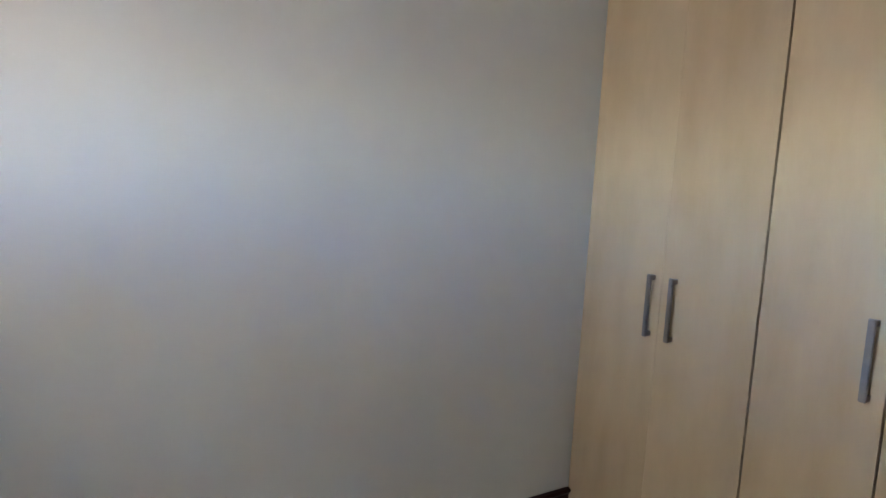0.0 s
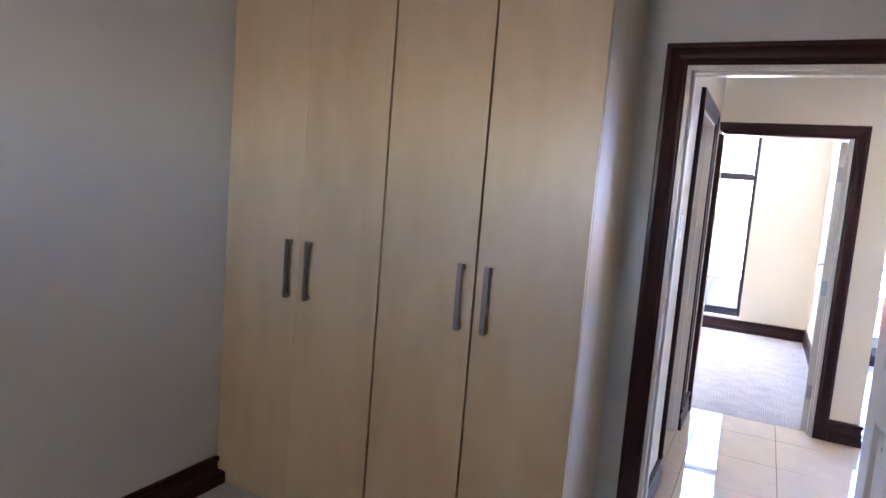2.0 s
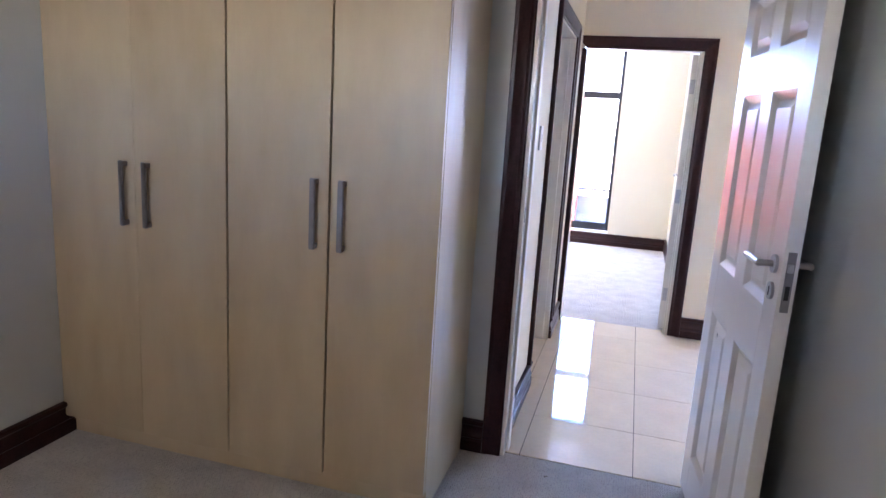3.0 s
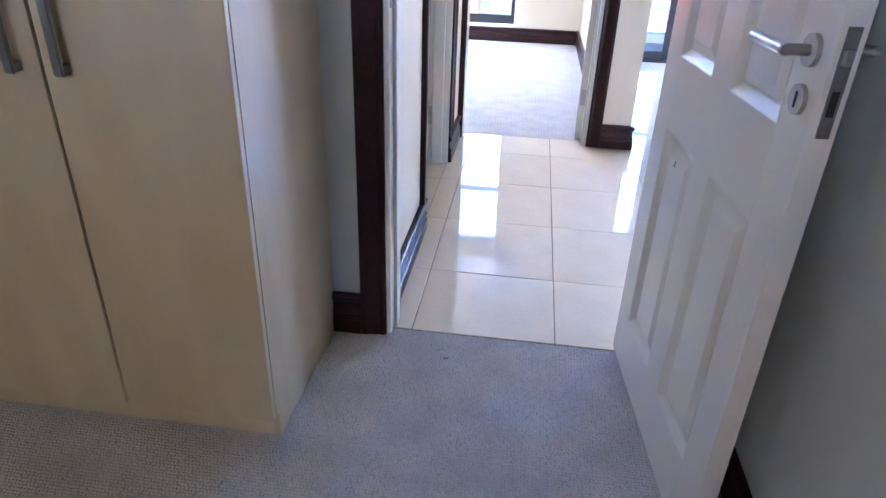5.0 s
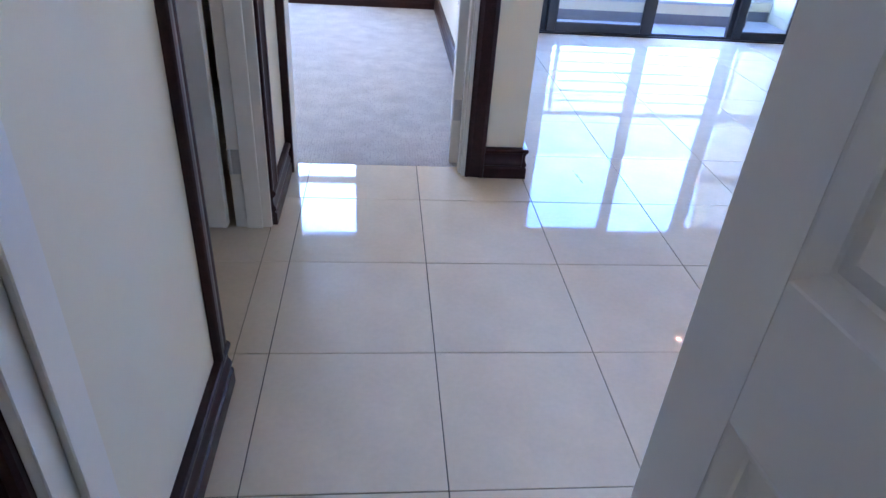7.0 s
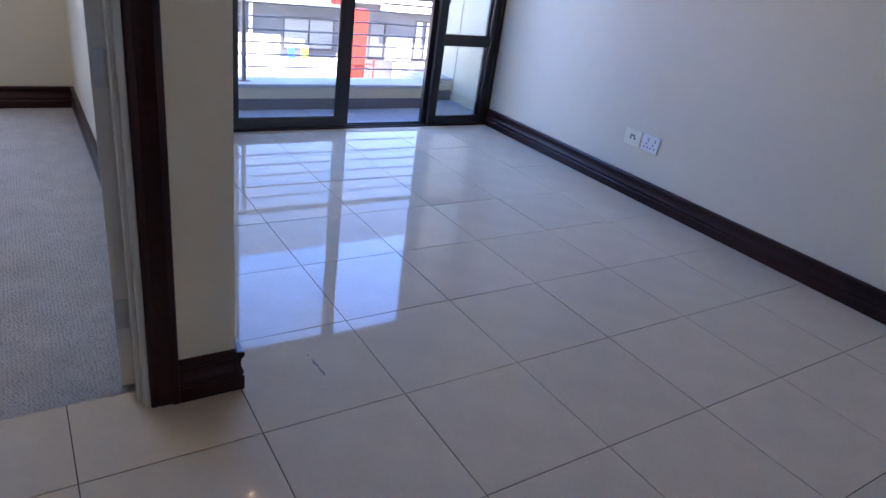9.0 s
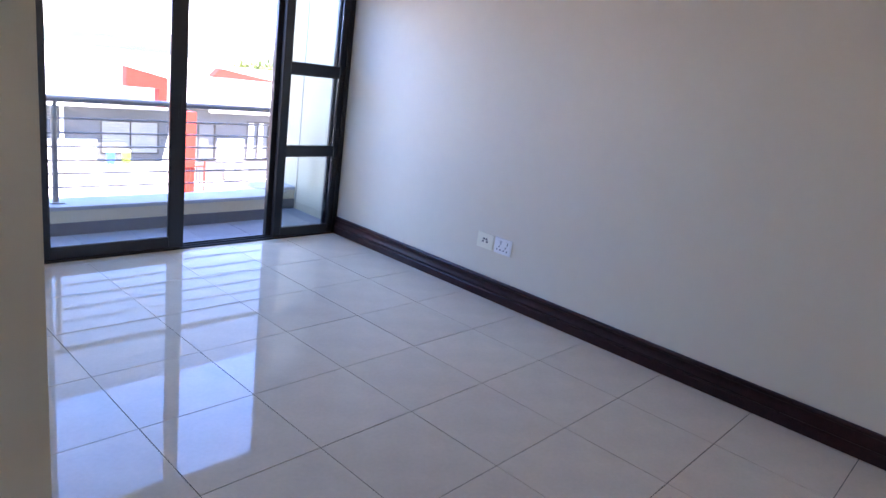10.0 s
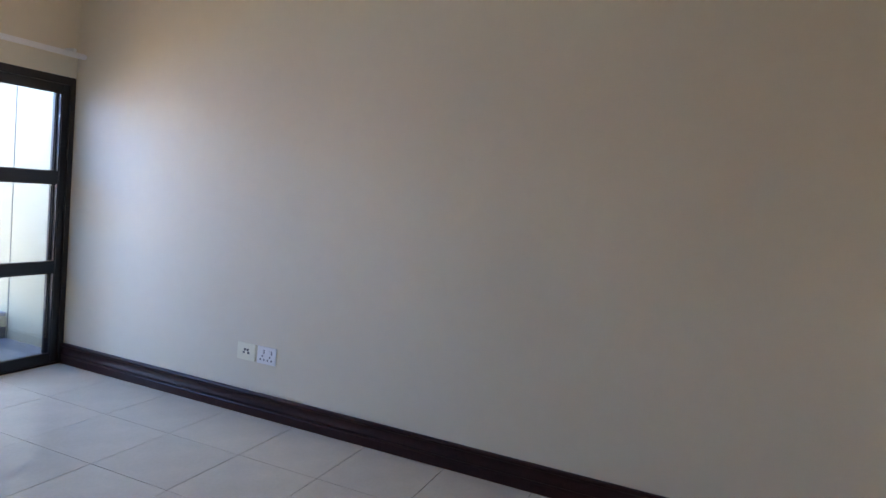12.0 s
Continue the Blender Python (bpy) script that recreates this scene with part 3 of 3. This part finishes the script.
part("shade", bm, DOME, dome, "glowing opal glass shade", smooth=True)

# ---- balcony ----
BY = 5.15
structure("floor_balcony", boxes((0.4, GY1, -0.25, LX + 0.2, BY + 0.54, -0.008)), GROUT, "balcony floor slab", "floor")
structure("wall_balcony_east", boxes((LX + 0.15, GY1, -0.25, LX + 0.30, BY + 0.62, 3.1)), RENDER, "cream rendered balcony side wall", "wall")
structure("wall_balcony_west", boxes((SX, GY1, -0.25, SX + 0.02, WY1, LIVH)), RENDER, "cream rendered balcony side wall", "wall")
structure("balcony_upstand", boxes((0.4, BY, -0.25, 3.30, BY + 0.24, 0.185), (3.30, BY + 0.30, -0.25, LX + 0.15, BY + 0.54, 0.185), (3.18, BY + 0.24, -0.25, 3.30, BY + 0.54, 0.185)), RENDER, "low cream rendered balcony upstand", "parapet")
structure("balcony_coping", boxes((0.4, BY - 0.012, 0.185, 3.31, BY + 0.26, 0.215), (3.31, BY + 0.288, 0.185, LX + 0.15, BY + 0.56, 0.215), bevel=0.004), CONCRETE, "white painted coping on the upstand", "coping")
structure("balcony_skirting", boxes((0.6, BY - 0.012, 0, 3.30, BY, 0.095), (3.30, BY + 0.288, 0, LX + 0.15, BY + 0.30, 0.095)), SKIRT, "grey tiled skirting of the balcony", "skirting")
structure("trim_balcony_joint", boxes((LX + 0.147, 5.415, 0.0, LX + 0.1505, 5.421, 3.0)), GREYWALL, "thin movement joint in the balcony wall", "joint")


def railing():
    root = thing("balcony_railing", "grey painted steel railing with thin horizontal bars", "railing")
    y = BY + 0.12
    part("top_rail", cyl(bmesh.new(), (0.52, y, 0.952), (3.42, y, 0.952), 0.024, 20), GALV, root, smooth=True)
    for z in (0.325, 0.425, 0.52, 0.617, 0.717, 0.818):
        part("bar", cyl(bmesh.new(), (0.52, y, z), (3.42, y, z), 0.007, 12), GALV, root, smooth=True)
    for x in (1.545, 3.40):
        bm = cyl(bmesh.new(), (x, y, 0.215), (x, y, 0.89), 0.020, 16)
        cyl(bm, (x, y, 0.89), (x + 0.015, y, 0.935), 0.012, 12)
        box(bm, x - 0.045, y - 0.045, 0.215, x + 0.045, y + 0.045, 0.223)
        part("post", bm, GALV, root, smooth=True)
    return root


railing()

# ---- outside ----
GZ = -6.5
structure("ground", boxes((-900, -300, GZ - 1, 900, 1500, GZ)), GRASS, "pale paved ground between the houses", "ground")
DARKGLASS = material("dark_window_glass", (0.10, 0.11, 0.12), 0.08, vary=0.1, scale=2)
BLIND = material("pale_louvre_blind", (0.24, 0.24, 0.22), 0.6, vary=0.05, scale=6)
CURTAIN = material("white_curtain", (0.7, 0.7, 0.68), 0.9, vary=0.05, scale=6)


def prism(pts, y0, y1):
    """A flat outline in x and z, drawn from y0 to y1."""
    bm = bmesh.new()
    a, b = [bm.verts.new((x, y0, z)) for x, z in pts], [bm.verts.new((x, y1, z)) for x, z in pts]
    bm.faces.new(a)
    bm.faces.new(b[::-1])
    for i in range(len(a)):
        j = (i + 1) % len(a)
        bm.faces.new((a[i], b[i], b[j], a[j]))
    return bm


def house_window(parent, x0, x1, y, z0, z1, cols, filling="glass"):
    """A framed window set 6 cm into the wall's outer skin."""
    f = 0.06
    specs = [(x0, y - 0.04, z0, x0 + f, y + 0.05, z1), (x1 - f, y - 0.04, z0, x1, y + 0.05, z1), (x0 + f, y - 0.04, z0, x1 - f, y + 0.05, z0 + f), (x0 + f, y - 0.04, z1 - f, x1 - f, y + 0.05, z1)]
    step = (x1 - x0) / cols
    specs += [(x0 + step * i - f / 2, y - 0.04, z0 + f, x0 + step * i + f / 2, y + 0.05, z1 - f) for i in range(1, cols)]
    w = part("window", boxes(*specs), ALU, parent, "dark framed window")
    part("pane", boxes((x0 + f, y + 0.0, z0 + f, x1 - f, y + 0.02, z1 - f)), DARKGLASS, w)
    if filling == "louvres":
        n = 11
        part("louvres", boxes(*[(x0 + f, y - 0.03, z0 + f + (z1 - z0 - 2 * f) * i / n, x1 - f, y - 0.005, z0 + f + (z1 - z0 - 2 * f) * (i + 0.9) / n) for i in range(n)]), BLIND, w, "pale louvre blind")
    if filling == "curtain":
        folds = [(x0 + f + 0.05 + k * 0.09, y - 0.02 + 0.012 * (k % 2), z0 + f, x0 + f + 0.13 + k * 0.09, y - 0.004 + 0.012 * (k % 2) - 0.008, z1 - f) for k in range(int((x1 - x0 - 0.25) / 0.09)) if k % 5 < 3]
        for fold in folds:
            part("curtain_fold", boxes(fold), CURTAIN, w, "white curtain")
    return w


def townhouse():
    """The row of houses across the way."""
    y = 25.0
    h = thing("townhouse", "grey and white rendered townhouse with an orange-red column and pale roof", "house")
    part("wall", boxes((-14, y + 0.08, GZ, 34, y + 9, -1.20), (-14, y, GZ, 8.82, y + 0.08, -1.2), (10.92, y, GZ, 12.46, y + 0.08, -1.2), (13.23, y, GZ, 14.6, y + 0.08, -1.2), (15.7, y, GZ, 34, y + 0.08, -1.2),
                       (8.82, y, -1.85, 10.92, y + 0.08, -1.2), (8.82, y, GZ, 10.92, y + 0.08, -3.1), (12.46, y, -1.85, 13.23, y + 0.08, -1.2), (14.6, y, -1.72, 15.7, y + 0.08, -1.2),
                       (12.46, y, GZ, 13.23, y + 0.08, -3.4), (14.6, y, GZ, 15.7, y + 0.08, -3.4)), GREYWALL, h, "grey rendered wall")
    part("white_panel", boxes((13.3, y - 0.03, -3.4, 14.5, y - 0.004, -2.45)), HOUSE, h, "white wall panel")
    part("white_panel", boxes((2.0, y - 0.03, -3.6, 8.7, y - 0.004, -2.55)), HOUSE, h, "white wall panel")
    part("terrace_wall", boxes((-14.02, y - 2.45, GZ, 11.2, y - 2.0, -3.0), (11.2, y - 2.45, GZ, 34.02, y - 2.0, -3.8)), HOUSE, h, "white rendered terrace wall")
    part("terrace_slab", boxes((-14.02, y - 2.0, -4.35, 34.02, y - 0.01, -4.2)), HOUSE, h, "white terrace floor")
    part("fascia", boxes((-14.4, y - 0.75, -1.34, 10.9, y - 0.55, -1.02), (12.6, y - 0.75, -1.34, 34.4, y - 0.55, -1.02)), HOUSE, h, "white fascia")
    bm = bmesh.new()
    v = [bm.verts.new(c) for c in ((-14.4, y - 0.75, -1.02), (34.4, y - 0.75, -1.02), (34.4, y + 9, 0.05), (-14.4, y + 9, 0.05), (-14.4, y - 0.75, -1.10), (34.4, y - 0.75, -1.10), (34.4, y + 9, -0.10), (-14.4, y + 9, -0.10))]
    for q in ((0, 1, 2, 3), (7, 6, 5, 4), (0, 4, 5, 1), (1, 5, 6, 2), (2, 6, 7, 3), (3, 7, 4, 0)):
        bm.faces.new([v[i] for i in q])
    part("roof", bm, ROOF, h, "pale sheet metal roof")
    part("column", boxes((10.35, y - 2.5, GZ, 11.15, y - 2.1, -1.15)), ORANGE, h, "orange-red rendered column")
    part("orange_beam", prism([(9.1, -0.5), (10.5, -0.5), (10.5, -0.11), (9.1, 0.17)], y - 1.6, y - 1.2), ORANGE, h, "orange-red sloping beam")
    part("orange_post", boxes((10.2, y - 1.6, -1.15, 10.5, y - 1.2, -0.5)), ORANGE, h, "orange-red post")
    part("orange_parapet", prism([(13.3, -0.06), (16.1, -0.08), (16.1, 0.0), (13.67, 0.30)], y + 0.6, y + 1.0), ORANGE, h, "orange-red tapered parapet")
    part("parapet_base", boxes((13.3, y + 0.65, -0.95, 16.1, y + 0.95, -0.07)), HOUSE, h, "white rendered parapet base")
    part("orange_fin", boxes((-7.5, y - 1.6, GZ, -2.3, y - 0.8, 2.8)), ORANGE, h, "tall orange-red fin wall")
    house_window(h, 8.82, 10.92, y + 0.04, -3.1, -1.85, 2, "louvres")
    house_window(h, 12.46, 13.23, y + 0.04, -3.4, -1.85, 1)
    house_window(h, 14.6, 15.7, y + 0.04, -3.4, -1.72, 2, "curtain")
    house_window(h, 3.2, 5.0, y - 0.06, -3.1, -1.85, 2)
    part("drainpipe", cyl(bmesh.new(), (7.55, y - 0.1, -3.6), (7.55, y - 0.1, -1.3), 0.07, 12), HOUSE, h, "white drainpipe")
    return h


townhouse()


def stair_rail():
    r = thing("red_gate_rail", "orange-red steel railing panel on the terrace", "railing", at=(10.62, 22.44, -4.15))
    part("frame", boxes((0, 0, 0.0, 0.05, 0.05, 1.1), (0.85, 0, 0, 0.90, 0.05, 1.25), (0.05, 0, 1.05, 0.85, 0.05, 1.10)), ORANGE, r)
    for k in range(5):
        part("bar", boxes((0.17 + 0.13 * k, 0.01, 0.1, 0.19 + 0.13 * k, 0.03, 1.05)), ALU, r)


stair_rail()


def garden_chair(x, y, turn, mat):
    c = thing("garden_chair", "pale plastic garden chair on the terrace", "chair", "terrace chairs", (x, y, -4.2), turn)
    part("seat", boxes((-0.25, -0.25, 0.42, 0.25, 0.25, 0.46), bevel=0.01), mat, c)
    part("backrest", boxes((-0.25, 0.22, 0.46, 0.25, 0.26, 0.95), bevel=0.01), mat, c)
    for sx in (-0.22, 0.19):
        for sy in (-0.22, 0.19):
            part("leg", boxes((sx, sy, 0, sx + 0.03, sy + 0.03, 0.42)), mat, c)


garden_chair(13.4, 23.7, 20, BLIND)
garden_chair(14.9, 23.8, -30, GREYWALL)
ac = thing("air_conditioner", "grey outdoor air conditioning unit on the terrace", "air conditioner", at=(14.0, 24.6, -4.2))
part("casing", boxes((-0.45, -0.17, 0.1, 0.45, 0.17, 0.75), bevel=0.02), BLIND, ac)
part("fan_grille", cyl(bmesh.new(), (-0.12, -0.19, 0.43), (-0.12, -0.17, 0.43), 0.26, 24), GREYWALL, ac)
BLUE, YELLOW = material("blue_plastic", (0.03, 0.12, 0.5), 0.4), material("yellow_green_plastic", (0.5, 0.55, 0.03), 0.4)
for x, mat, lab in ((8.35, BLUE, "blue plastic drum on the terrace"), (8.85, YELLOW, "yellow-green plastic drum on the terrace")):
    b = thing("plastic_drum", lab, "drum", "drums", (x, 22.77, -3.0))
    part("body", cyl(bmesh.new(), (0, 0, 0), (0, 0, 0.40), 0.14, 20), mat, b, smooth=True)
    part("lid", cyl(bmesh.new(), (0, 0, 0.40), (0, 0, 0.44), 0.15, 20), HOUSE, b, smooth=True)
ps = thing("parasol", "closed white garden parasol", "parasol", at=(10.7, 23.6, -4.2))
part("pole", cyl(bmesh.new(), (0, 0, 0), (0, 0, 2.1), 0.025, 12), HOUSE, ps)
part("canopy", cyl(bmesh.new(), (0, 0, 1.05), (0, 0, 2.15), 0.26, 10, 0.03), CURTAIN, ps)


def tree(x, y, height, spread):
    t = thing("tree", "leafy yellow-green tree beyond the roofs", "tree", "trees", (x, y, GZ))
    bm = cyl(bmesh.new(), (0, 0, 0), (0.1, 0, height * 0.6), 0.28, 12, 0.14)
    rng = random.Random(int(x * 7))
    for k in range(6):
        a = k * 1.05
        cyl(bm, (0.08, 0, height * (0.4 + 0.03 * k)), (math.cos(a) * spread * 0.6, math.sin(a) * spread * 0.6, height * (0.68 + 0.04 * (k % 3))), 0.09, 8, 0.03)
    part("trunk", bm, BARK, t)
    bm = bmesh.new()
    for _ in range(2600):
        d = Vector((rng.gauss(0, 1), rng.gauss(0, 1), rng.gauss(0, 0.8))).normalized() * rng.random() ** 0.45
        c = Vector((d.x * spread, d.y * spread, height * 0.76 + d.z * height * 0.24 + 0.3 * math.sin(d.x * 7)))
        q = Euler((rng.random() * 6, rng.random() * 6, rng.random() * 6)).to_matrix()
        s = rng.uniform(0.12, 0.28)
        vs = [bm.verts.new(c + q @ Vector(v) * s) for v in ((-1, 0, 0), (0, -0.45, 0.1), (1, 0, 0), (0, 0.45, 0.1))]
        bm.faces.new(vs)
    part("crown", bm, LEAF, t)


tree(26.7, 43, 6.75, 3.0)
tree(33.0, 47, 6.3, 3.6)


def hills():
    n, bm = 120, bmesh.new()
    rows = []
    for i in range(n):
        x = -900 + 1800 * i / (n - 1)
        z = -2.5 + 1.3 * noise.noise((i * 0.13, 3.1, 0)) + 1.1 * noise.noise((i * 0.5, 7.7, 0))
        rows.append((bm.verts.new((x, 222, GZ - 1)), bm.verts.new((x, 250, z))))
    for p, q in zip(rows, rows[1:]):
        bm.faces.new((p[0], q[0], q[1], p[1]))
    structure("backdrop_hills", bm, HILL, "hazy bush-covered hills in the distance", "hills")


hills()

# ---- floor tiles and carpet loops ----
def tile_mesh(w, d, name="tile", mat=TILE, b=0.0007, t=0.012):
    bm = bmesh.new()
    lo = [bm.verts.new(c) for c in ((0, 0, -t), (w, 0, -t), (w, d, -t), (0, d, -t))]
    mid = [bm.verts.new(c) for c in ((0, 0, -b), (w, 0, -b), (w, d, -b), (0, d, -b))]
    hi = [bm.verts.new(c) for c in ((b, b, 0), (w - b, b, 0), (w - b, d - b, 0), (b, d - b, 0))]
    for r, q in ((lo, mid), (mid, hi)):
        for i in range(4):
            j = (i + 1) % 4
            bm.faces.new((r[i], r[j], q[j], q[i]))
    bm.faces.new(hi)
    return finish(bm, name, mat)


def lay_tiles(floor, x0, x1, y0, y1, size, z, mat, joint=0.003, skip=None):
    meshes = {}
    for i in range(math.floor(x0 / size), math.ceil(x1 / size)):
        for j in range(math.floor(y0 / size), math.ceil(y1 / size)):
            a0, a1 = max(i * size + joint / 2, x0), min((i + 1) * size - joint / 2, x1)
            b0, b1 = max(j * size + joint / 2, y0), min((j + 1) * size - joint / 2, y1)
            if a1 - a0 < 0.015 or b1 - b0 < 0.015 or (skip and skip(i * size, j * size)):
                continue
            key = (round(a1 - a0, 4), round(b1 - b0, 4))
            if key not in meshes:
                meshes[key] = tile_mesh(*key, mat=mat)
            ob = new("tile", meshes[key])
            ob.parent = floor
            ob.matrix_local = pose(a0, b0, z + random.uniform(-0.0003, 0.0003), random.uniform(-0.03, 0.03), random.uniform(-0.03, 0.03))


hall_floor = structure("floor", boxes((HX - 0.13, DY0 + 0.035, -0.02, LX, GY0 + 0.01, -0.003), (BX1 + 0.17, -2.5, -0.02, LX, DY0 + 0.035, -0.003)), GROUT, "polished cream porcelain tile floor with grey joints", "floor")
lay_tiles(hall_floor, HX, 0.5, DY0 + 0.038, FY1 - 0.03, 0.5, 0.0, TILE)
lay_tiles(hall_floor, 0.59, LX, -2.5, DY1 + 0.003, 0.5, 0.0, TILE)
lay_tiles(hall_floor, 0.5, LX, DY1 + 0.003, GY0 + 0.008, 0.5, 0.0, TILE)
side_floor = structure("floor_side_room", boxes((-2.05, DY1, -0.02, HX - 0.13, FY0, -0.003)), GROUT, "cream tiled side room floor", "floor")
lay_tiles(side_floor, -1.6, HX - 0.002, 0.2, FY0, 0.5, 0.0, TILE, skip=lambda x, y: x > -0.9 and (y < 0.4 or y > 1.2))
balcony_floor = structure("floor_balcony_tiling", boxes((SX + 0.02, GY1 - 0.02, -0.008, LX + 0.15, BY, -0.006)), GROUT, "grey tiled balcony floor", "floor")
lay_tiles(balcony_floor, SX + 0.02, LX + 0.15, GY1 - 0.02, BY + 0.28, 0.4, 0.004, BALTILE)


def carpet_loops(name, x0, x1, y0, y1, px, py, z, label):
    """Rows of small rounded tufts."""
    rng = np.random.default_rng(5)
    xs, ys = np.meshgrid(np.arange(x0, x1, px), np.arange(y0, y1, py))
    xs = (xs + (np.arange(xs.shape[0]) % 2)[:, None] * px * 0.3).ravel()
    ys = ys.ravel()
    n = len(xs)
    xs, ys = xs + rng.normal(0, px * 0.10, n), ys + rng.normal(0, py * 0.08, n)
    hh, ww = 0.0020 + rng.random(n) * 0.0016, 1 + rng.normal(0, 0.12, n)
    ring = [(-0.56, 0), (-0.3, -0.52), (0.3, -0.52), (0.56, 0), (0.3, 0.52), (-0.3, 0.52)]
    v = np.zeros((n, 13, 3))
    for k, (a, b) in enumerate(ring):
        v[:, k] = np.stack([xs + a * px * ww, ys + b * py * ww, np.full(n, z - 0.0005)], 1)
        v[:, k + 6] = np.stack([xs + a * px * 0.72 * ww, ys + b * py * 0.72 * ww, z + hh * 0.72], 1)
    v[:, 12] = np.stack([xs + rng.normal(0, px * 0.08, n), ys, z + hh], 1)
    base = (np.arange(n) * 13)[:, None]
    quads = np.concatenate([base + np.array([[k, (k + 1) % 6, (k + 1) % 6 + 6, k + 6]]) for k in range(6)])
    tris = np.concatenate([base + np.array([[k + 6, (k + 1) % 6 + 6, 12]]) for k in range(6)])
    me = bpy.data.meshes.new(name)
    me.from_pydata(v.reshape(-1, 3).tolist(), [], quads.tolist() + tris.tolist())
    me.materials.append(LOOPS)
    for p in me.polygons:
        p.use_smooth = True
    return tagged(new(name, me), label, "carpet", kind="stuff")


carpet_loops("carpet_pile", -0.765, 0.40, -1.0, DY0 + 0.036, 0.0100, 0.0102, -0.004, "grey woven loop pile of the bedroom carpet")
carpet_loops("carpet_pile", BX0 + 0.02, 0.40, -2.4, -1.0, 0.0100, 0.0102, -0.004, "grey woven loop pile of the bedroom carpet")
carpet_loops("carpet_pile", -1.35, FX1 - 0.01, FY1 - 0.028, WY0 - 0.02, 0.0130, 0.0135, 0.0, "grey woven loop pile of the far bedroom carpet")


def scuff():
    """A broken, ragged grey mark rubbed into one tile."""
    rng, bm = random.Random(4), bmesh.new()
    for u, w in ((0.0, 0.006), (0.028, 0.005), (0.040, 0.009), (0.052, 0.012), (0.064, 0.009), (0.080, 0.006), (0.092, 0.010), (0.104, 0.011), (0.116, 0.007)):
        c = Vector((0.773 + u * 0.10, 1.83 - u * 1.1, 0.0011))
        bm.faces.new([bm.verts.new(c + Vector((math.cos(a) * w * rng.uniform(0.35, 0.8), math.sin(a) * w * rng.uniform(0.6, 1.2), 0))) for a in [k * 0.785 for k in range(8)]])
    structure("floor_scuff", bm, SCUFF, "faint grey scuff mark on a floor tile", "scuff mark")


SCUFF = material("grey_scuff", (0.30, 0.26, 0.22), 0.25, vary=0.4, scale=90)
scuff()
lint = new("lint", finish(cyl(bmesh.new(), (-0.366, -0.586, 0.004), (-0.350, -0.580, 0.006), 0.0035, 8, 0.002), "lint", SCUFF))
tagged(lint, "small dark scrap of lint on the carpet", "lint")
